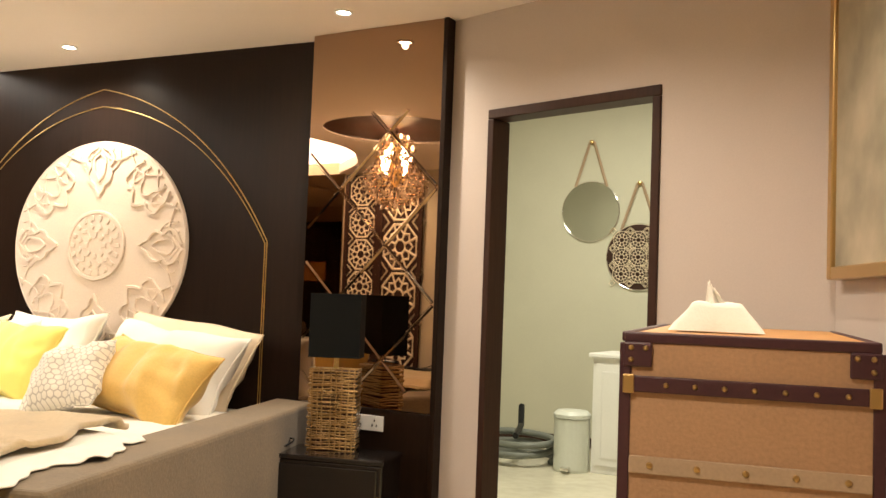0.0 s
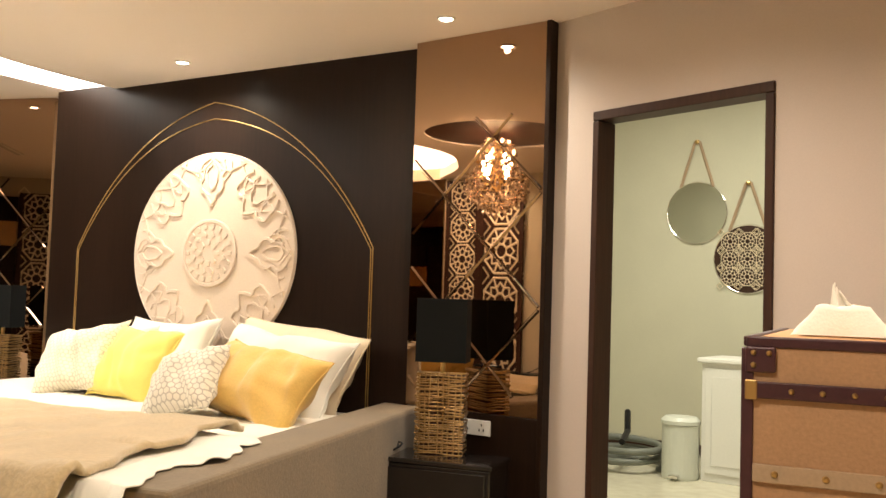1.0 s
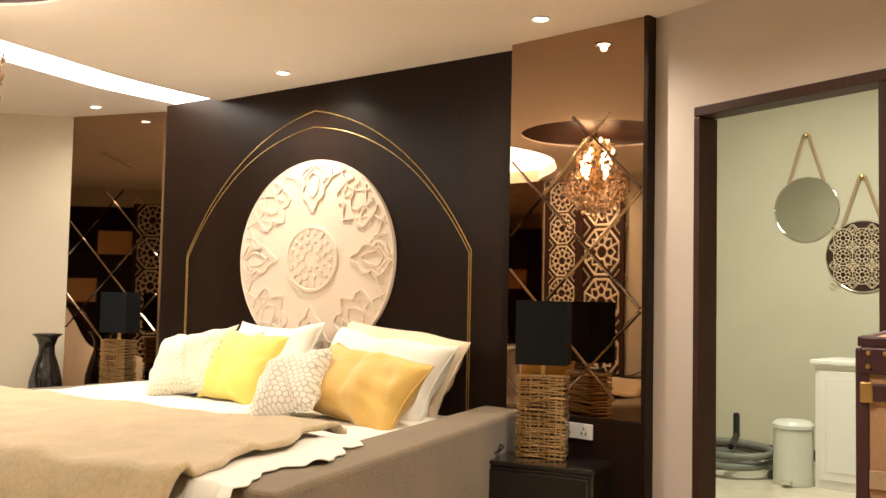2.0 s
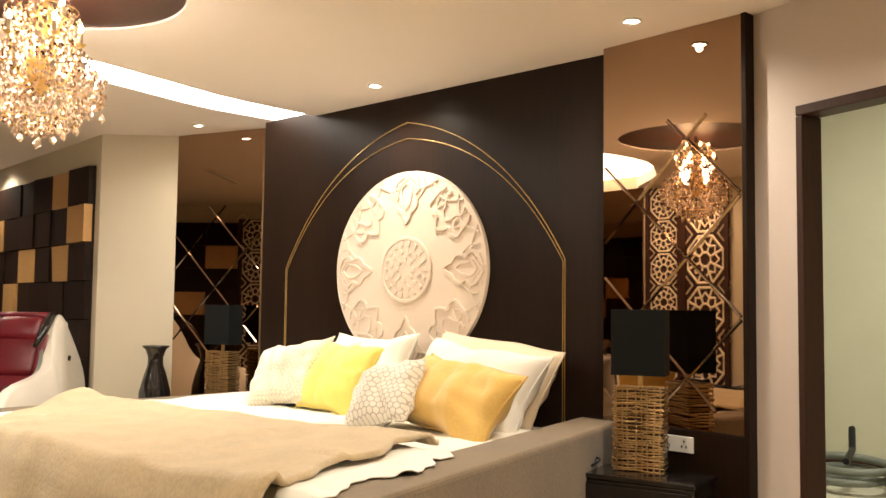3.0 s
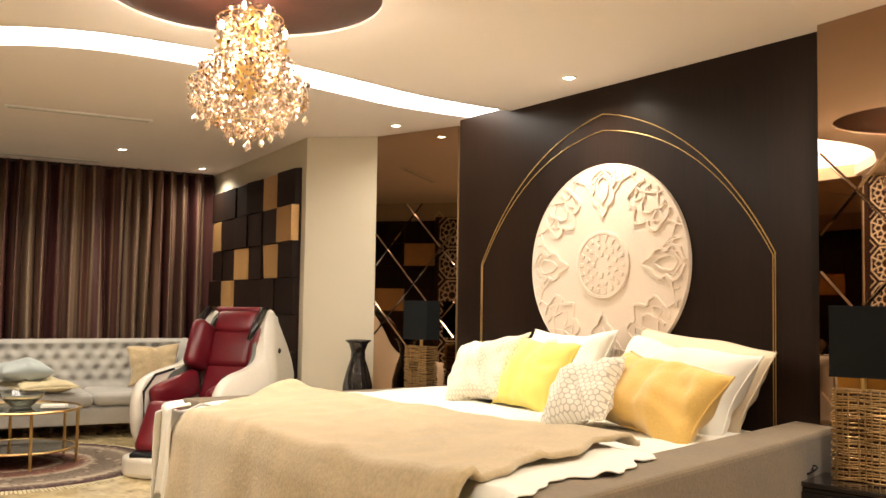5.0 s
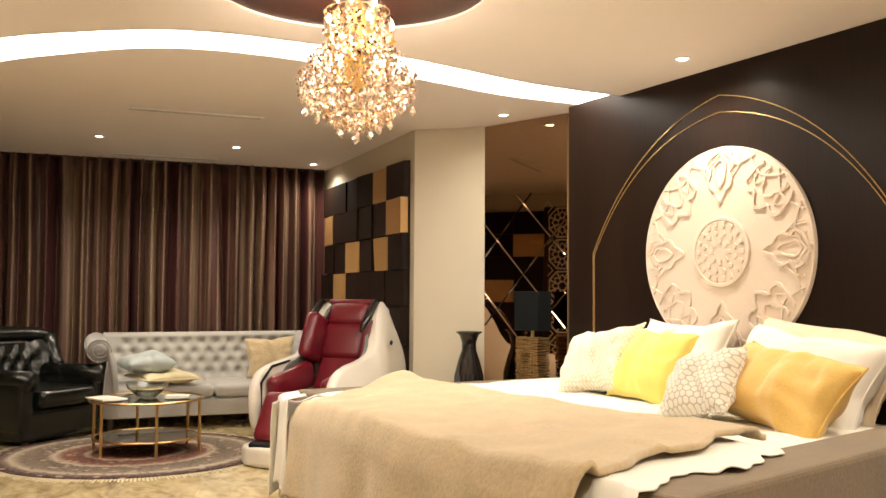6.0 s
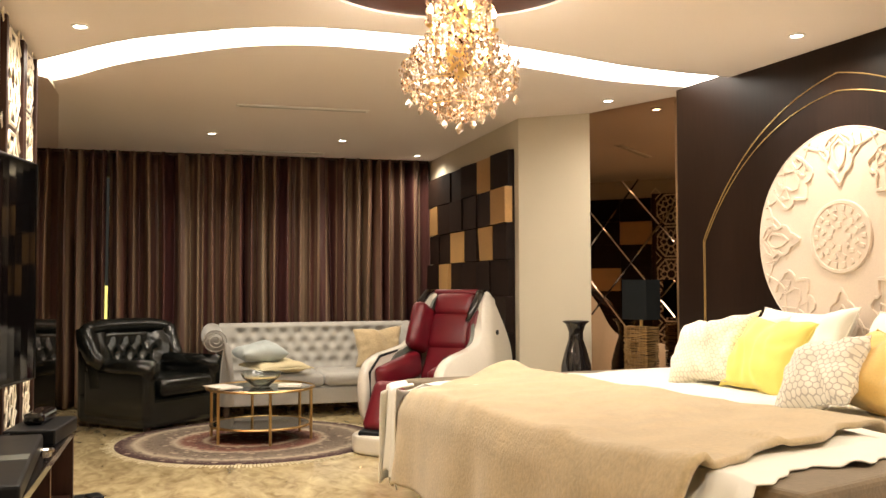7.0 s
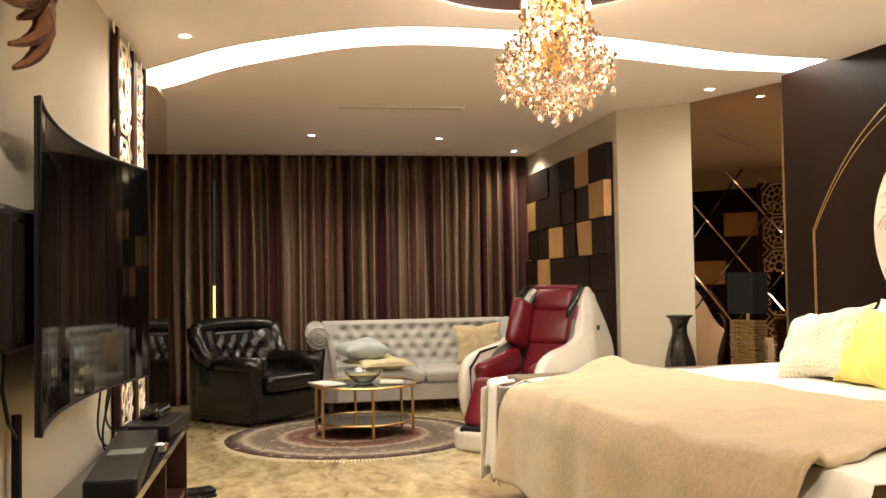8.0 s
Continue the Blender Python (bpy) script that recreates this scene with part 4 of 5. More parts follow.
curtain(-1.72, -0.70, "brown and gold striped satin curtain, drawn", 1)
curtain(-0.675, 2.74, "wide brown, plum and gold striped satin curtain, drawn", 2)

# ---- sitting corner ----
rug = thing("round_rug", "round patterned rug in brown, red and cream on the marble", "rug", pose(-7.82, 0.60, 0.0) @ Matrix.Diagonal((1.04, 1.04, 1, 1)))
part("woven_top", lathe([(0.0, 0.001), (1.0, 0.001), (1.01, 0.006), (1.0, 0.012), (0.0, 0.013)], 96), M_RUG, rug)
fb = bmesh.new()
rf = random.Random(6)
for k in range(260):
    a = 2 * math.pi * k / 260
    l = rf.uniform(0.05, 0.11)
    w = 0.011
    q = [fb.verts.new((r * math.cos(a + s * w / r), r * math.sin(a + s * w / r), z)) for r, s, z in ((1.0, -1, 0.008), (1.0, 1, 0.008), (1.0 + l, 0.6, 0.002), (1.0 + l, -0.6, 0.002))]
    fb.faces.new(q)
part("fringe", fb, M_FRINGE, rug)

tb = thing("coffee_table", "round two-tier glass coffee table with gilded legs", "coffee table", pose(-7.86, 0.68, 0.013) @ Matrix.Diagonal((1, 1, 0.92, 1)))
TR = 0.44
part("tabletop", lathe([(0.0, 0.44), (TR - 0.02, 0.44), (TR - 0.015, 0.448), (0.0, 0.452)], 48), M_GLASS, tb)
part("lower_shelf", lathe([(0.0, 0.12), (TR - 0.05, 0.12), (TR - 0.05, 0.13), (0.0, 0.13)], 48), M_BLACK, tb, "dark glass lower shelf")
for z, r in ((0.445, TR - 0.01), (0.125, TR - 0.04)):
    part("hoop", tube([(r * math.cos(2 * math.pi * j / 48), r * math.sin(2 * math.pi * j / 48), z) for j in range(48)], 0.011, 8, closed=True), M_BRASS, tb)
for k in range(6):
    a = 2 * math.pi * k / 6 + 0.09
    part("leg", tube([((TR - 0.015) * math.cos(a), (TR - 0.015) * math.sin(a), z) for z in (0, 0.2, 0.46)], 0.012, 8), M_BRASS, tb)
bw = thing("glass_bowl", "cut glass bowl standing on the coffee table", "bowl", pose(-7.84, 0.68, 0.434))
part("bowl", lathe([(0.0, 0.0), (0.07, 0.0), (0.08, 0.01), (0.15, 0.07), (0.165, 0.11), (0.155, 0.11), (0.14, 0.07), (0.07, 0.02), (0.0, 0.018)], 32), M_GLASS, bw)
nt_ = thing("paper_stack", "loose white papers on the coffee table", "papers", pose(-7.78, 0.38, 0.434, 0, 0, 25))
part("paper", box(-0.13, 0.13, -0.10, 0.10, 0, 0.012, 0.002), M_TISSUE, nt_)
part("paper", box(-0.12, 0.10, -0.12, 0.07, 0.012, 0.018, 0.002), M_TISSUE, nt_)
ab = thing("paper_stack", "small white cards on the coffee table", "papers", pose(-7.72, 0.90, 0.434, 0, 0, -15))
part("paper", box(-0.06, 0.06, -0.09, 0.09, 0, 0.02, 0.003), M_TISSUE, ab)


def roll_arm(x0, x1, y, z, r):
    return tube([(x0, y, z), ((x0 + x1) / 2, y, z), (x1, y, z)], r, 20)


sofa = thing("sofa", "silver grey velvet sofa with a deep buttoned back and rolled arms", "sofa", pose(-9.0, 0.30, 0) @ Matrix.Diagonal((1, 1, 0.95, 1)))
SL = 2.15
part("base", box(-0.92, 0.0, 0.10, SL - 0.1, 0.14, 0.30, 0.03, seg=3), M_VELVET, sofa)
part("front_rail", box(-0.02, 0.03, 0.12, SL - 0.12, 0.13, 0.29, 0.015, seg=3), M_VELVET, sofa)
for k in range(2):
    y0 = 0.17 + k * (SL - 0.34) / 2
    part("seat_cushion", box(-0.72, 0.04, y0 + 0.005, y0 + (SL - 0.34) / 2 - 0.005, 0.30, 0.425, 0.045, seg=4), M_VELVET, sofa, smooth=True)
BUT = [(0.26 + 0.145 * c + (0.0725 if r % 2 else 0), 0.49 + 0.105 * r) for r in range(4) for c in range(12) if 0.26 + 0.145 * c + (0.0725 if r % 2 else 0) < SL - 0.22]


def back_fn(u, v):
    y = 0.12 + (SL - 0.24) * u
    a = v * 2.6
    z = 0.40 + 0.46 * min(1, v / 0.72)
    x = -0.68 - 0.10 * min(1, v / 0.72)
    dent = 0.0
    for by, bz in BUT:
        d2 = ((y - by) / 0.045) ** 2 + ((z - bz) / 0.045) ** 2
        if d2 < 6:
            dent += math.exp(-d2)
    x -= 0.045 * min(1, dent)
    if v > 0.72:
        w = (v - 0.72) / 0.28 * math.pi
        x = -0.78 - 0.075 + 0.075 * math.cos(w)
        z = 0.86 + 0.05 * math.sin(w)
    return (x, y, z)


part("backrest", grid(120, 40, back_fn), M_VELVET, sofa, smooth=True)
part("back_shell", box(-0.935, -0.84, 0.10, SL - 0.1, 0.14, 0.86, 0.02), M_VELVET, sofa)
btn = lathe([(0.0, -0.004), (0.011, 0.0), (0.008, 0.006), (0.0, 0.008)], 8)
for by, bz in BUT:
    part("button", btn.copy(), M_VELVET, sofa, at=Matrix.Translation((-0.735 - 0.10 * min(1, (bz - 0.4) / 0.46), by, bz)) @ Matrix.Rotation(math.radians(90), 4, "Y"))
btn.free()
def arm_section(s):
    """Flared arm: slim at the foot, curling outwards into a roll, as (across, height)."""
    roll = [(0.075 + 0.105 * math.cos(t), 0.775 + 0.105 * math.sin(t)) for t in [math.radians(-130 + 20 * k) for k in range(17)]]
    return [(s * o, z) for o, z in [(-0.10, 0.14), (0.03, 0.14), (0.035, 0.34), (0.02, 0.55), (0.005, 0.66)] + roll[0:] + [(-0.075, 0.70), (-0.095, 0.45)]]


def arm_mesh(y, s):
    bm = bmesh.new()
    out = arm_section(s)
    rows = []
    for k in range(9):
        u = k / 8
        rise = 0.03 * (1 - u) ** 2
        swell = 1.0 if k < 8 else 0.97
        rows.append([bm.verts.new((-0.92 + 0.955 * u, y + o * swell + s * 0.012 * math.sin(u * 3.1), (z if z < 0.2 else z + rise))) for o, z in out])
    n = len(out)
    for a, b in zip(rows, rows[1:]):
        for k in range(n):
            bm.faces.new((a[k], a[(k + 1) % n], b[(k + 1) % n], b[k]))
    bm.faces.new(rows[0])
    bm.faces.new(rows[-1][::-1])
    bmesh.ops.recalc_face_normals(bm, faces=bm.faces)
    return bm


for y, s in ((0.13, -1), (SL - 0.13, 1)):
    arm = part("arm", arm_mesh(y, s), M_VELVET, sofa, smooth=True)
    part("scroll", tube([(0.037, y + s * (0.075 + 0.088 * math.cos(t) * (1 - t / 16)), 0.775 + 0.088 * math.sin(t) * (1 - t / 16)) for t in [k * 0.3 for k in range(40)]], 0.006, 6), M_VELVET, arm)
    part("front_piping", tube([(0.036, y + o * 0.99, z) for o, z in arm_section(s)[1:22]], 0.006, 6), M_VELVET, arm)
for x in (-0.85, -0.05):
    for y in (0.16, SL - 0.16):
        part("leg", lathe([(0.0, 0.0), (0.022, 0.0), (0.03, 0.05), (0.034, 0.14), (0.0, 0.14)], 12, centre=(x, y, 0)), M_WOODLEG, sofa)
for spec in (("pale blue satin cushion lying on the sofa", 0.54, 0.46, 0.20, (-9.26, 0.78, 0.60), M_BLUEGREY, M_BLUEGREY), ("flat yellow fringed cushion on the sofa seat", 0.74, 0.52, 0.11, (-9.24, 0.93, 0.475), M_FRINGE, M_FRINGE)):
    q = thing("cushion", spec[0], "cushion", Matrix.Translation(spec[4]) @ Matrix.Rotation(0.2, 4, "Z"), "sofa cushions")
    part("cover", cushion(spec[1], spec[2], spec[3], 11), spec[5], q, smooth=True)
    if "fringed" in spec[0]:
        fbm = bmesh.new()
        for k in range(120):
            u = k / 120 * 4
            s, f = int(u), u - int(u)
            px, py = ((f, 0), (1, f), (1 - f, 1), (0, 1 - f))[s]
            dx, dy = ((0, -1), (1, 0), (0, 1), (-1, 0))[s]
            tube([((px - 0.5) * 0.70, (py - 0.5) * 0.48, 0), ((px - 0.5) * 0.70 + dx * 0.03, (py - 0.5) * 0.48 + dy * 0.03, -0.012)], 0.006, 5, bm=fbm)
        part("fringe", fbm, M_FRINGE, q)
q = thing("cushion", "taupe velvet cushion leaning on the sofa back", "cushion", Matrix.Translation((-9.48, 2.0, 0.62)) @ Matrix.Rotation(math.radians(90), 4, "Z") @ Matrix.Rotation(math.radians(68), 4, "X"), "sofa cushions")
part("cover", cushion(0.50, 0.42, 0.16, 12), M_BLANKET, q, smooth=True)

ac = thing("armchair", "black leather wing armchair with a deep buttoned back", "armchair", pose(-9.0, -0.20, 0, 0, 0, 44))
part("base", box(-0.45, 0.42, -0.46, 0.46, 0.03, 0.30, 0.05, seg=3), M_LEATHER, ac, smooth=False)
part("seat_cushion", box(-0.30, 0.47, -0.31, 0.31, 0.29, 0.45, 0.06, seg=4), M_LEATHER, ac, smooth=True)
BUTC = [(-0.22 + 0.145 * c + (0.07 if r % 2 else 0), 0.52 + 0.11 * r) for r in range(4) for c in range(4)]


def wing_fn(u, v):
    a = (u - 0.5) * 2
    yy = 0.49 * a * (1 - 0.05 * (1 - v))
    z = 0.36 + (0.53 - 0.05 * abs(a) ** 6) * v
    x = -0.27 - 0.10 * v + 0.14 * abs(a) ** 3 * (1 - 0.35 * v)
    dent = sum(math.exp(-((yy - by) / 0.045) ** 2 - ((z - bz) / 0.06) ** 2) for by, bz in BUTC)
    pleat = 0.018 * abs(math.sin((yy + 0.22) / 0.145 * math.pi)) * min(1.0, 3 * (1 - v))
    return (x - 0.05 * min(1, dent) + pleat + 0.03 * math.sin(v * math.pi), yy, z)


part("top_roll", tube([(-0.41 + 0.10 * abs(k / 8) ** 3, 0.50 * k / 8, 0.875 - 0.035 * abs(k / 8) ** 4) for k in range(-8, 9)], lambda u: 0.075 - 0.02 * abs(2 * u - 1) ** 6, 14), M_LEATHER, ac, smooth=True)
for s in (-1, 1):
    part("wing", tube([(-0.33, s * 0.47, 0.86), (-0.30, s * 0.485, 0.74), (-0.22, s * 0.47, 0.62), (-0.12, s * 0.44, 0.54)], lambda u: 0.085 - 0.02 * u, 14), M_LEATHER, ac, smooth=True)
w = part("backrest", grid(60, 36, wing_fn), M_LEATHER, ac, smooth=True)
mod = w.modifiers.new("thickness", "SOLIDIFY")
mod.thickness, mod.offset = 0.10, -1
mod2 = w.modifiers.new("round", "BEVEL")
mod2.width, mod2.segments, mod2.limit_method = 0.03, 3, "ANGLE"
part("back_shell", box(-0.50, -0.34, -0.44, 0.44, 0.04, 0.84, 0.06, seg=4), M_LEATHER, ac, smooth=True)
for y in (-0.40, 0.40):
    arm = part("arm", box(-0.35, 0.42, y - 0.08, y + 0.08, 0.10, 0.54, 0.05, seg=4), M_LEATHER, ac, smooth=True)
    part("arm_roll", roll_arm(-0.30, 0.44, y, 0.53, 0.085), M_LEATHER, arm, smooth=True)
for by, bz in BUTC:
    part("button", lathe([(0.0, -0.004), (0.012, 0.0), (0.008, 0.006), (0.0, 0.008)], 8), M_LEATHER, ac, at=Matrix.Translation((-0.35 - 0.14 * (bz - 0.4) / 0.5, by, bz)) @ Matrix.Rotation(math.radians(90), 4, "Y"))
for x in (-0.36, 0.36):
    for y in (-0.38, 0.38):
        part("foot", lathe([(0.0, 0.0), (0.03, 0.0), (0.035, 0.04), (0.0, 0.04)], 10, centre=(x, y, 0)), M_WOODLEG, ac)

# massage chair: seat runs along its own +x
mc = thing("massage_chair", "reclining massage chair in wine leather with ivory shells", "massage chair", pose(-7.38, 2.075, 0, 0, 0, -47))


def half(z):
    k = min(1.0, max(0.0, (z - 0.62) / 0.55))
    return 0.385 - 0.105 * k * k * (3 - 2 * k)


def soften(pts, times):
    for _ in range(times):
        pts = [q for p, r in zip(pts, pts[1:] + pts[:1]) for q in ((0.75 * p[0] + 0.25 * r[0], 0.75 * p[1] + 0.25 * r[1]), (0.25 * p[0] + 0.75 * r[0], 0.25 * p[1] + 0.75 * r[1]))]
    return pts


def shell(s):
    """One moulded side: low arm in front, rising to the head end and leaning inwards."""
    pts = soften([(0.60, 0.20), (0.65, 0.44), (0.61, 0.63), (0.44, 0.71), (0.20, 0.74), (0.0, 0.78), (-0.10, 0.88), (-0.17, 1.06), (-0.26, 1.195), (-0.36, 1.20), (-0.47, 1.06), (-0.54, 0.82), (-0.55, 0.48), (-0.46, 0.16), (-0.1, 0.06), (0.35, 0.08)], 2)
    bm = bmesh.new()
    rows = [[bm.verts.new((0.03 + (x - 0.03) * f, s * (half(z) - d), 0.6 + (z - 0.6) * f)) for x, z in pts] for f, d in ((0.93, 0.085), (0.985, 0.08), (1.0, 0.06), (1.0, 0.035), (0.985, 0.012), (0.95, 0.0))]
    n = len(pts)
    bm.faces.new(rows[0])
    bm.faces.new(rows[-1][::-1])
    for a, b in zip(rows, rows[1:]):
        for k in range(n):
            bm.faces.new((a[k], a[(k + 1) % n], b[(k + 1) % n], b[k]))
    bmesh.ops.recalc_face_normals(bm, faces=bm.faces)
    return bm


def liner(s):
    """Taupe lining inside the head end of a shell."""
    pts = soften([(0.30, 0.69), (0.04, 0.755), (-0.08, 0.87), (-0.17, 1.08), (-0.26, 1.175), (-0.36, 1.17), (-0.46, 1.00), (-0.46, 0.50), (0.30, 0.50)], 2)
    bm = bmesh.new()
    rows = [[bm.verts.new((x, s * (half(z) - d), z)) for x, z in pts] for d in (0.075, 0.100)]
    n = len(pts)
    bm.faces.new(rows[0])
    bm.faces.new(rows[1][::-1])
    for k in range(n):
        bm.faces.new((rows[0][k], rows[0][(k + 1) % n], rows[1][(k + 1) % n], rows[1][k]))
    bmesh.ops.recalc_face_normals(bm, faces=bm.faces)
    return bm


def tilted(x, z, l, t, w, ang, b=0.05, y=0.0):
    bm = box(-l / 2, l / 2, -w / 2, w / 2, -t / 2, t / 2, b, seg=4)
    bm.transform(pose(x, y, z, 0, ang, 0))
    return bm


for s in (1, -1):
    sp = part("side_shell", shell(s), M_CHAIRW, mc, "ivory moulded side shell", smooth=True)
    part("badge", lathe([(0.0, 0.0), (0.022, 0.0), (0.02, 0.006), (0.0, 0.006)], 16), M_BLACKM, sp, at=Matrix.Translation((-0.33, s * (half(0.86) - 0.002), 0.86)) @ Matrix.Rotation(math.radians(-90 * s), 4, "X"))
    part("head_lining", liner(s), M_HOSE, mc, "grey-green lining of the head end")
    part("arm_pad", tilted(0.25, 0.56, 0.56, 0.22, 0.12, 11, 0.055, s * 0.242), M_RED, mc, smooth=True)
    part("arm_trim", tube([(0.56, s * 0.295, 0.34), (0.575, s * 0.295, 0.58), (0.44, s * 0.295, 0.695), (0.2, s * 0.295, 0.725)], 0.011, 8), M_BLACKM, mc, "black trim along the arm", smooth=True)
    part("shoulder_pad", tilted(-0.06, 0.90, 0.40, 0.25, 0.13, 68, 0.06, s * 0.235) if s < 0 else tilted(-0.17, 0.88, 0.34, 0.16, 0.09, 70, 0.04, s * 0.225), M_RED, mc, smooth=True)
    part("visor", tube([(0.03, s * 0.262, 0.96), (-0.07, s * 0.268, 1.07), (-0.20, s * 0.255, 1.185), (-0.30, s * 0.24, 1.195)], lambda u: 0.016 + 0.020 * math.sin(math.pi * u), 10), M_BLACK, mc, "glossy dark visor over the shoulder", smooth=True)
    part("calf_pad", tilted(0.665, 0.33, 0.40, 0.17, 0.20, 62, 0.06, s * 0.115), M_RED, mc, smooth=True)
    part("foot_pad", tilted(0.76, 0.165, 0.18, 0.06, 0.20, 14, 0.025, s * 0.115), M_BLACKM, mc, "dark foot rest pad", smooth=True)
base = soften([(0.88, -0.20), (0.88, 0.20), (0.76, 0.35), (0.30, 0.35), (-0.30, 0.30), (-0.45, 0.20), (-0.45, -0.20), (-0.30, -0.30), (0.30, -0.35), (0.76, -0.35)], 1)
part("foot_base", prism(base, 0.0, 0.15, 0.035), M_CHAIRW, mc, "ivory moulded foot base")
part("seat", tilted(0.17, 0.40, 0.68, 0.16, 0.44, -6, 0.06), M_RED, mc, smooth=True)
part("seat_frame", box(-0.40, 0.52, -0.28, 0.28, 0.12, 0.34, 0.03), M_BLACKM, mc)
part("lower_back", tilted(-0.10, 0.60, 0.36, 0.15, 0.40, 62, 0.055), M_RED, mc, smooth=True)
part("backrest", tilted(-0.19, 0.86, 0.32, 0.16, 0.39, 70, 0.055), M_RED, mc, smooth=True)
part("head_pillow", tilted(-0.25, 1.075, 0.20, 0.15, 0.37, 70, 0.055), M_RED, mc, smooth=True)
part("top_pad", tube([(-0.29, y, 1.185) for y in (-0.22, -0.1, 0.1, 0.22)], 0.028, 12), M_RED, mc, smooth=True)
part("rear_shell", tilted(-0.40, 0.70, 0.92, 0.10, 0.46, 78, 0.04), M_CHAIRW, mc, "ivory moulded rear shell", smooth=True)

# ---- television wall ----
tv = thing("television", "large curved black flat screen on the wall", "television", pose(-3.66, -0.620, 1.325, 0, 0, -1.5))


def tv_fn(front):
    def fn(u, v):
        a = (u - 0.5) * 2
        return (-a * 0.84, 0.10 * a * a + (0.008 if front else -0.008) - 0.07, (v - 0.5) * 0.925)
    return fn


back = [tv_fn(False)(k / 24, 0) for k in range(25)]
front = [tv_fn(True)(k / 24, 0) for k in range(25)]
part("housing", prism([(p[0], p[1] - 0.004) for p in front] + [(p[0], p[1]) for p in back[::-1]], -0.4625, 0.4625), M_BLACKM, tv)
b = grid(24, 1, tv_fn(True))
for f in b.faces:
    f.normal_flip()
part("screen", b, M_SCREEN, tv)
rim = [tv_fn(True)(u, v) for u, v in [(k / 24, 0) for k in range(25)] + [(1 - k / 24, 1) for k in range(25)]]
part("bezel", tube(rim, 0.006, 6, closed=True), M_BLACKM, tv)
part("wall_mount", box(-0.25, 0.25, -0.18, -0.075, -0.2, 0.2, 0.01), M_BLACKM, tv)
part("stand_rod", tube([(0.45, -0.14, -0.45), (0.45, -0.14, -0.80)], 0.016, 8), M_BLACKM, tv)

cons = thing("tv_console", "long low brown console with an open front", "tv console", pose(-5.55, -0.795, 0))
part("top", box(0, 3.3, 0.0, 0.30, 0.46, 0.50, 0.004), M_BLACK, cons, "glossy dark top")
part("bottom", box(0.03, 3.27, 0.0, 0.28, 0.10, 0.14, 0.004), M_FRAME, cons)
for x in (0.0, 0.9, 1.8, 2.7, 3.26):
    part("divider", box(x, x + 0.04, 0.0, 0.29, 0.0, 0.46, 0.003), M_FRAME, cons)
sb = thing("soundbar", "black soundbar lying on the console", "soundbar", pose(-4.2, -0.62, 0.50, 0, 0, 4))
part("case", box(-0.62, 0.55, -0.09, 0.10, 0, 0.075, 0.014), M_BLACKM, sb)
part("display", box(-0.07, 0.05, -0.06, 0.085, 0.0735, 0.077, 0.001), M_HOSE, sb)
bx = thing("media_player", "black media player with a handset on the console", "media player", pose(-5.15, -0.63, 0.50, 0, 0, -6))
part("case", box(-0.26, 0.22, -0.11, 0.13, 0, 0.075, 0.01), M_BLACKM, bx)
part("handset", box(-0.22, 0.06, -0.06, 0.04, 0.075, 0.135, 0.022, seg=3), M_BLACK, bx)
dd = thing("joystick", "small round black puck on the console", "gadget", pose(-4.75, -0.55, 0.50))
part("puck", lathe([(0.0, 0.0), (0.045, 0.0), (0.045, 0.015), (0.03, 0.022), (0.0, 0.024)], 20), M_CHROME, dd)
for k, (xa, xb) in enumerate(((-4.2, -4.75), (-4.0, -4.9), (-4.4, -5.1))):
    pts = [(xa + (xb - xa) * u, -0.74 + 0.04 * math.sin(u * 6 + k), 0.85 - 0.33 * u + 0.08 * math.sin(u * 5 + k)) for u in [j / 20 for j in range(21)]]
    tagged(part("power_cable", tube(pts, 0.005, 6), M_BLACKM), "black cable hanging below the television", "cable", "hanging cables")
sp = thing("wall_speaker", "black wall-mounted loudspeaker beside the television", "loudspeaker", pose(-2.86, -0.79, 1.28))
part("cabinet", box(-0.16, 0.12, 0, 0.13, -0.19, 0.21, 0.03, seg=3), M_BLACKM, sp)
part("grille", box(-0.13, 0.09, 0.13, 0.138, -0.16, 0.17, 0.01), M_SHADE, sp)
part("cable", tube([(-0.08, 0.06, -0.19), (-0.06, 0.06, -0.30), (-0.12, 0.06, -0.40), (-0.24, 0.05, -0.46)], 0.006, 6), M_BLACKM, sp)
slip = thing("slippers", "pair of dark slippers under the console end", "slippers", pose(-5.95, -0.50, 0, 0, 0, 20))
for y in (-0.055, 0.055):
    part("sole", box(-0.13, 0.13, y - 0.045, y + 0.045, 0, 0.02, 0.008), M_BLACKM, slip)
    part("strap", box(0.0, 0.12, y - 0.045, y + 0.045, 0.02, 0.05, 0.015), M_BLACKM, slip)

orn = thing("wall_ornament", "gilded carved leaf ornament high on the wall", "wall ornament", pose(-3.12, -0.79, 2.30))
ro = random.Random(12)
for k in range(26):
    a = -1.57 + ro.uniform(-0.9, 0.9)
    l = ro.uniform(0.16, 0.42)
    x0 = ro.uniform(-0.10, 0.10)
    z0 = ro.uniform(-0.05, 0.28)
    pts = [(x0 + l * u * math.cos(a + 1.1 * u), 0.02 + 0.10 * math.sin(u * 2.6), z0 + l * u * math.sin(a + 1.1 * u)) for u in [j / 10 for j in range(11)]]
    part("leaf", tube(pts, lambda u: 0.032 * math.sin(math.pi * (0.15 + 0.8 * u)) + 0.003, 6), M_CARVED, orn)


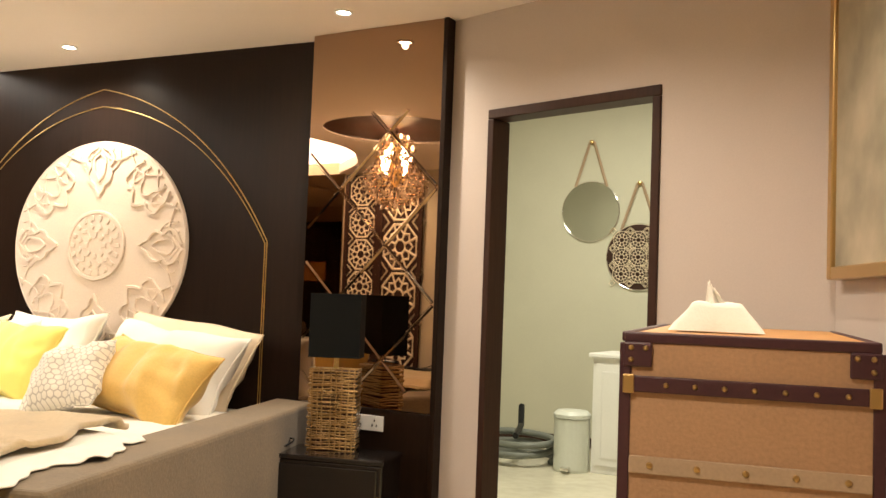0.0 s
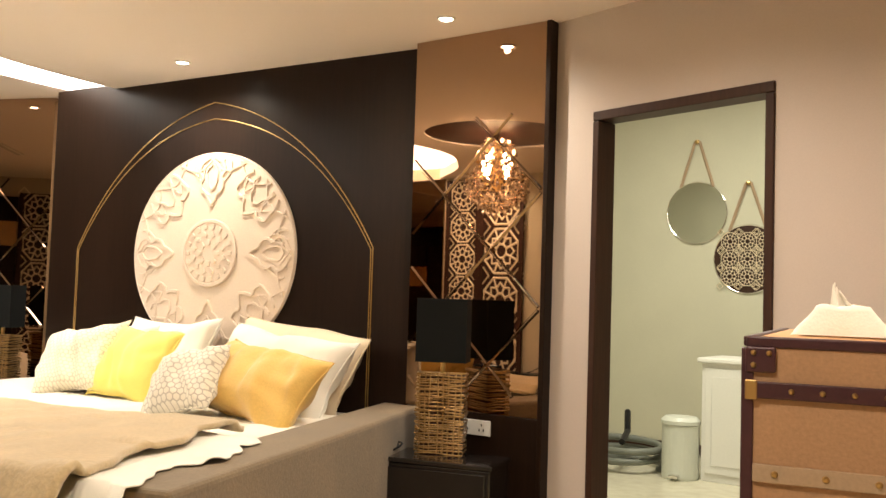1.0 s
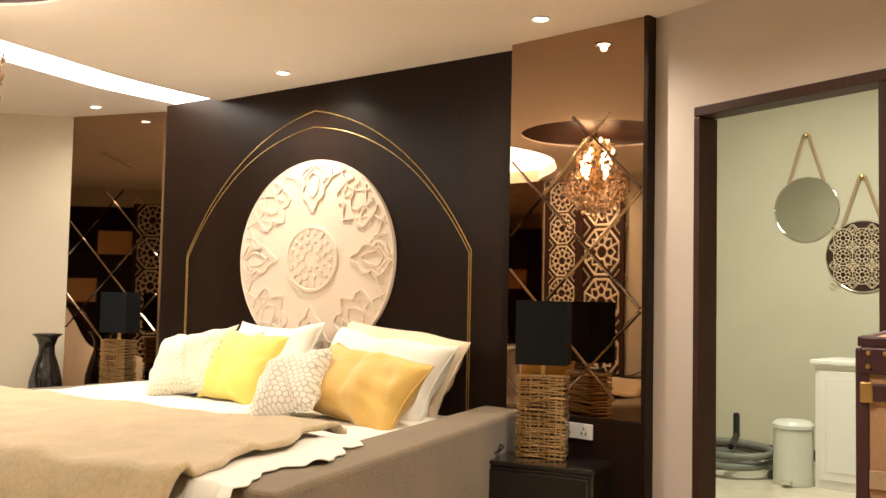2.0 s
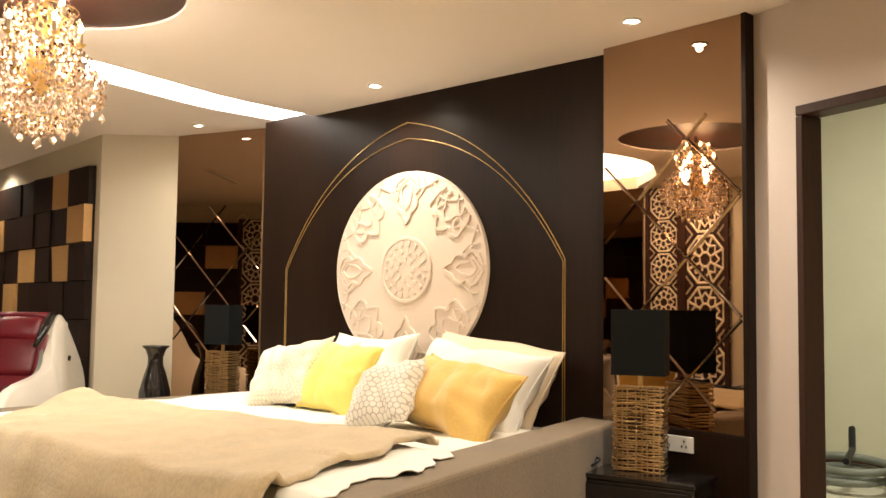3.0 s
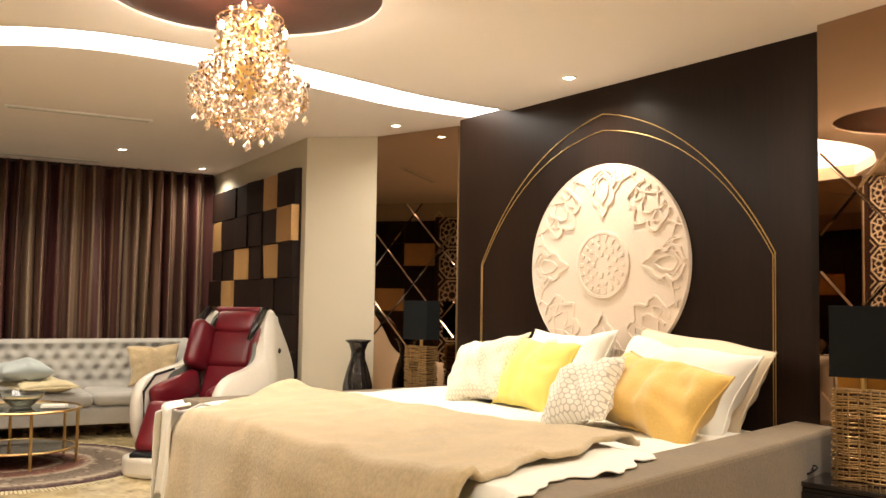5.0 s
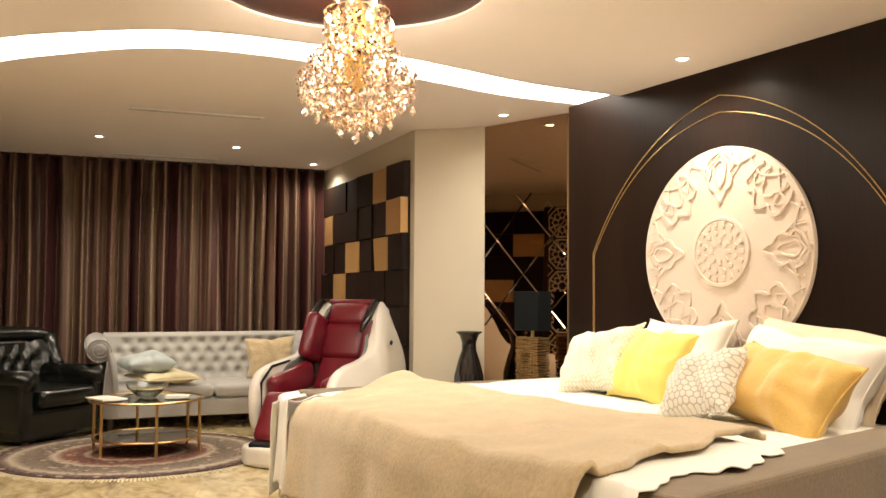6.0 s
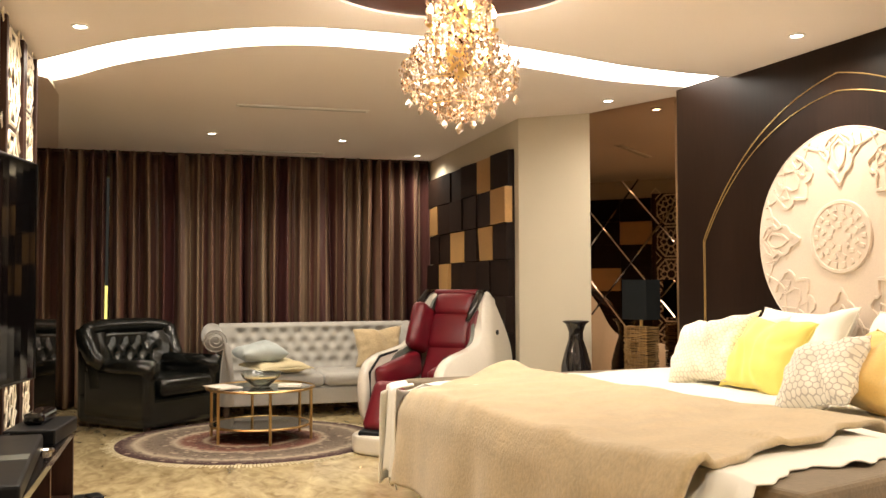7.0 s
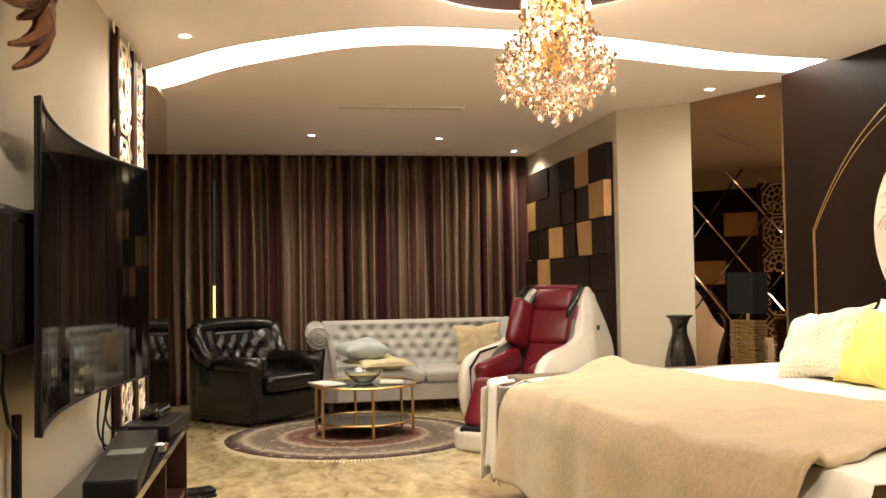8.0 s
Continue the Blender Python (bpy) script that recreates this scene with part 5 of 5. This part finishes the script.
def lattice_panel(x0, x1, z0, z1, label, cell):
    p = thing("lattice_screen", label, "lattice screen", pose(x0, -0.79, 0), "lattice screens")
    w = x1 - x0
    part("backing", box(0.0, w, 0.0, 0.008, z0, z1), M_FRAME, p)
    for a, b in ((-0.05, 0.0), (w, w + 0.05)):
        part("stile", box(a, b, 0.0, 0.032, z0 - 0.02, z1, 0.004), M_FRAME, p)
    nz = int((z1 - z0) / cell)
    nx = max(1, round(w / cell))
    cx = w / nx
    unit = bmesh.new()
    t = cx * 0.027

    def loop(mx, mz, r, n, turn):
        tube([(mx + r * math.cos(turn + 2 * math.pi * q / n), 0.016, mz + r * math.sin(turn + 2 * math.pi * q / n)) for q in range(n)], t, 4, bm=unit, closed=True)

    def star(r0, r1, n):
        tube([((r0 if q % 2 else r1) * math.cos(math.pi * q / n), 0.016, (r0 if q % 2 else r1) * math.sin(math.pi * q / n)) for q in range(2 * n)], t, 4, bm=unit, closed=True)

    loop(0, 0, cx * 0.15, 8, math.pi / 8)
    star(cx * 0.27, cx * 0.36, 8)
    loop(0, 0, cx * 0.49, 8, math.pi / 8)
    for k in range(8):
        a = math.pi / 8 + k * math.pi / 4
        tube([(cx * r * math.cos(a), 0.016, cx * r * math.sin(a)) for r in (0.15, 0.32, 0.5)], t * 0.9, 4, bm=unit)
    for k in range(4):
        a = math.pi / 4 + k * math.pi / 2
        loop(cx * 0.5 * math.copysign(1, math.cos(a)), cx * 0.5 * math.copysign(1, math.sin(a)), cx * 0.17, 4, 0)
    me = bpy.data.meshes.new("fret")
    unit.to_mesh(me)
    unit.free()
    me.materials.append(M_LATTICE)
    for i in range(nx):
        for j in range(nz):
            o = new("fret", me)
            o.parent = p
            o.matrix_basis = Matrix.Translation(((i + 0.5) * cx, 0.004, z0 + (j + 0.5) * (z1 - z0) / nz)) @ Matrix.Diagonal((1, 0.6, (z1 - z0) / nz / cx, 1))
    return p


lattice_panel(-5.42, -4.98, 0.52, 2.56, "cream star-pattern lattice screen between dark stiles", 0.44)
lattice_panel(-5.86, -5.52, 0.52, 2.56, "narrow cream star-pattern lattice screen", 0.34)

nl = lattice_panel(-7.95, -7.55, 0.30, 2.45, "cream star-pattern lattice screen in the niche", 0.40)
nl.location.y = -1.74
na = copy_thing(art, pose(-8.12, -1.745, 2.40, 0, 0, 180))
na.location = (-10.6 + 0.02, -1.745, 2.40)
bz = thing("mirror_panel", "bronze mirror strip at the end of the television wall", "mirror", pose(-7.0, -0.797, 0), "mirror panels")
part("glass", box(0.0, 1.05, 0.0, 0.02, 0.0, 2.58), M_MIRROR, bz)

# ---- trunk corner ----
TW, TD, TZ = 0.49, 1.05, 1.227
tk = thing("steamer_trunk", "tall tan canvas steamer trunk with maroon leather trim and brass studs", "trunk", Matrix.Translation((-0.440, 1.872, 0)) @ pose(0, 0, 0, 0, 0, 11.7))
h = TW / 2
part("body", box(-h, h, 0, TD, 0.0, TZ - 0.004, 0.006), M_TRUNK, tk)
part("top_panel", box(-h + 0.012, h - 0.012, 0.012, TD - 0.012, TZ - 0.004, TZ, 0.002), M_TRUNKTOP, tk, "lighter tan leather top")
part("top_edge", box(-h - 0.003, h + 0.003, -0.004, 0.010, TZ - 0.020, TZ + 0.003, 0.004), M_TRIM, tk)
for s in (-1, 1):
    part("side_edge", box(s * h - 0.010, s * h + 0.004 if s > 0 else s * h + 0.010, 0.010, TD, TZ - 0.018, TZ + 0.003, 0.004), M_TRIM, tk)
    part("upright_edge", box(s * h - 0.012, s * h + 0.012, -0.005, 0.012, 0.0, TZ - 0.02, 0.003), M_TRIM, tk)
    x0, x1 = (h - 0.055, h + 0.004) if s > 0 else (-h - 0.004, -h + 0.055)
    part("corner_cap", box(x0, x1, -0.009, 0.0, TZ - 0.07, TZ - 0.018, 0.004), M_TRIM, tk)
    for dx, dz in ((0.012, -0.055), (0.012, -0.03), (0.042, -0.03)):
        part("stud", lathe([(0.0, 0.0), (0.006, 0.0), (0.004, 0.004), (0.0, 0.005)], 10), M_BRASS, tk, at=Matrix.Translation((s * (h - dx), -0.009, TZ + dz)) @ Matrix.Rotation(math.radians(90), 4, "X"))
    part("brass_plate", box(s * h - 0.020 if s > 0 else -h - 0.004, s * h + 0.004 if s > 0 else -h + 0.020, -0.013, -0.004, TZ - 0.125, TZ - 0.085, 0.003), M_BRASS, tk)
part("band", box(-h, h, -0.010, 0.0, TZ - 0.122, TZ - 0.088, 0.003), M_TRIM, tk)
for k in range(7):
    part("stud", lathe([(0.0, 0.0), (0.006, 0.0), (0.004, 0.004), (0.0, 0.005)], 10), M_BRASS, tk, at=Matrix.Translation((-h + 0.085 + k * 0.058, -0.010, TZ - 0.105)) @ Matrix.Rotation(math.radians(90), 4, "X"))
for zc in (TZ - 0.272, TZ - 0.62):
    part("pale_strap", box(-h + 0.012, h - 0.012, -0.008, 0.0, zc - 0.018, zc + 0.018, 0.002), M_PALE, tk)
    for k in range(5):
        part("stud", lathe([(0.0, 0.0), (0.007, 0.0), (0.005, 0.004), (0.0, 0.005)], 10), M_BRASS, tk, at=Matrix.Translation((-h + 0.055 + k * 0.095, -0.008, zc)) @ Matrix.Rotation(math.radians(90), 4, "X"))

tis = thing("tissue_box", "white cloth tissue cover with a tissue pulled up, on the trunk", "tissue box", Matrix.Translation((-0.572, 2.16, TZ + 0.003)) @ pose(0, 0, 0, 0, 0, 12) @ Matrix.Diagonal((0.86, 0.86, 0.95, 1)))


def tissue_fn(u, v):
    a, b = 2 * u - 1, 2 * v - 1
    m = max(abs(a), abs(b))
    z = 0.070 * min(1.0, (1 - m) / 0.34) ** 0.75
    flare = 1 + 0.30 * max(0.0, m - 0.66) / 0.34 * abs(a * b)
    k = noise.noise(Vector((a * 3, b * 3, 2)))
    return (a * 0.098 * flare, b * 0.068 * flare, max(0.001, z + 0.010 * k * (1 - m) + 0.006 * math.sin(7 * a + 3 * b) * (1 - m)))


part("cover", grid(30, 30, tissue_fn), M_TISSUE, tis, smooth=True)


def tuft_fn(u, v):
    a = (u - 0.5) * 2
    return (0.034 * a * (1 - 0.75 * v) - 0.018 * v, 0.012 * math.sin(a * 5) * (1 - 0.5 * v), 0.060 + 0.055 * v * (1 - 0.25 * a) + 0.006 * math.sin(a * 9) * v)


tuft = part("tissue", grid(20, 8, tuft_fn), M_TISSUE, tis, smooth=True)
sol = tuft.modifiers.new("thickness", "SOLIDIFY")
sol.thickness = 0.002

pc = thing("framed_picture", "framed landscape canvas in a thin gold frame", "picture", Matrix.Translation((-0.44, 3.22, 1.85)) @ pose(0, 0, 0, 0, 0, math.degrees(math.atan2(-3.17, 1.44))))
part("canvas", box(0.09, 1.05, -0.035, -0.02, -0.42, 0.46), M_PICTURE, pc)
for nm, bb in (("frame_side", (0.06, 0.10, -0.05, -0.004, -0.46, 0.50)), ("frame_side", (1.04, 1.08, -0.05, -0.004, -0.46, 0.50)), ("frame_rail", (0.10, 1.04, -0.05, -0.004, -0.46, -0.42)), ("frame_rail", (0.10, 1.04, -0.05, -0.004, 0.46, 0.50))):
    part(nm, box(*bb, 0.005), M_BRASS, pc)

# ---- dressing room ----
bn = thing("pedal_bin", "small mint enamel pedal bin with a domed lid", "pedal bin", pose(-2.71, 6.62, 0.002) @ Matrix.Diagonal((0.98, 0.98, 1.05, 1)))
part("body", lathe([(0.0, 0.0), (0.135, 0.0), (0.14, 0.02), (0.14, 0.38), (0.0, 0.38)], 32), M_MINT, bn, smooth=False)
part("lid", lathe([(0.0, 0.385), (0.147, 0.385), (0.147, 0.41), (0.12, 0.435), (0.0, 0.445)], 32), M_MINT, bn)
part("pedal", box(-0.02, 0.05, -0.19, -0.13, 0.02, 0.045, 0.006), M_CHROME, bn)
cab = thing("cabinet", "white panelled cabinet standing on the tiled floor", "cabinet", pose(-2.56, 6.64, 0.002))
part("body", box(0, 1.0, 0, 0.5, 0.0, 0.87, 0.004), M_WHITEP, cab)
part("top", box(-0.03, 1.03, -0.03, 0.5, 0.87, 0.905, 0.008), M_WHITEP, cab)
for k in range(2):
    dr = part("door", box(0.03 + k * 0.48, 0.49 + k * 0.48, -0.012, 0.0, 0.06, 0.83, 0.004), M_WHITEP, cab)
    part("panel", box(0.08 + k * 0.48, 0.44 + k * 0.48, -0.017, -0.011, 0.12, 0.77, 0.006), M_WHITEP, dr)
bk = thing("white_bowl", "white tub standing on the cabinet", "bowl", pose(-2.10, 6.84, 0.907))
part("tub", lathe([(0.0, 0.0), (0.10, 0.0), (0.14, 0.14), (0.15, 0.145), (0.13, 0.14), (0.09, 0.01), (0.0, 0.01)], 28), M_WHITEP, bk)
vc = thing("vacuum_hose", "coiled grey vacuum hose on the floor", "vacuum hose", pose(-3.15, 6.70, 0.002))
pts = [((0.24 + 0.02 * math.sin(t * 1.7)) * math.cos(t), (0.24 + 0.02 * math.sin(t * 1.7)) * math.sin(t), 0.03 + 0.012 * t) for t in [k * 0.2 for k in range(80)]]
part("hose", tube(pts, 0.028, 8), M_HOSE, vc, smooth=True)
part("nozzle", tube([(0.02, -0.2, 0.23), (-0.05, 0.05, 0.28), (-0.12, 0.2, 0.42)], 0.025, 8), M_BLACKM, vc)


def strap_mirror(x, z, r, label, pattern):
    m = thing("hanging_mirror", label, "mirror", pose(x, 7.745, z), "strap mirrors")
    # with pattern set, a dark disc replaces the glass behind the built reflection
    part("glass", lathe([(0.0, 0.0), (r, 0.0), (r, 0.012), (0.0, 0.014)], 48), M_FRAME if pattern else M_SILVER, m, at=pose(0, 0, 0, 90, 0, 0))
    part("rim", tube([(r * math.cos(2 * math.pi * k / 48), -0.008, r * math.sin(2 * math.pi * k / 48)) for k in range(48)], 0.006, 8, closed=True), M_CHROME, m)
    # cream frets stand in for the lattice reflected in this mirror
    if pattern:
        for i in range(-2, 3):
            for k in range(-2, 3):
                if math.hypot(i, k) * 0.15 < r - 0.05:
                    o = new("fret", bpy.data.meshes["fret"])
                    o.parent = m
                    o.matrix_basis = Matrix.Translation((i * 0.15, -0.030, k * 0.15)) @ Matrix.Diagonal((REFLECTED_FRET, 0.6, REFLECTED_FRET, 1))
    for s in (-1, 1):
        part("strap", tube([(s * r * 0.55, -0.01, r * 0.84), (s * 0.02, -0.015, r + 0.36)], 0.014, 4), M_PALE, m)
    part("hook", lathe([(0.0, 0.0), (0.022, 0.0), (0.016, 0.04), (0.0, 0.045)], 12), M_BRASS, m, at=pose(0, 0, r + 0.36, 90, 0, 0))


REFLECTED_FRET = 0.15 / 0.40
strap_mirror(-3.04, 2.106, 0.27, "round mirror hung from a leather strap", False)
strap_mirror(-2.585, 1.70, 0.29, "round strap mirror, its lattice reflection built from cream frets", True)
# unseen glowing fitting, added to go with the dressing room lamp
cl = thing("ceiling_light_added", "added flush round ceiling light, out of view, for the dressing room", "ceiling light", pose(-2.4, 5.6, 3.398))
part("diffuser", lathe([(0.0, -0.06), (0.16, -0.05), (0.20, -0.02), (0.20, 0.0), (0.0, 0.0)], 32), lit("opal_diffuser", (0.94, 1.0, 0.86), 3), cl)
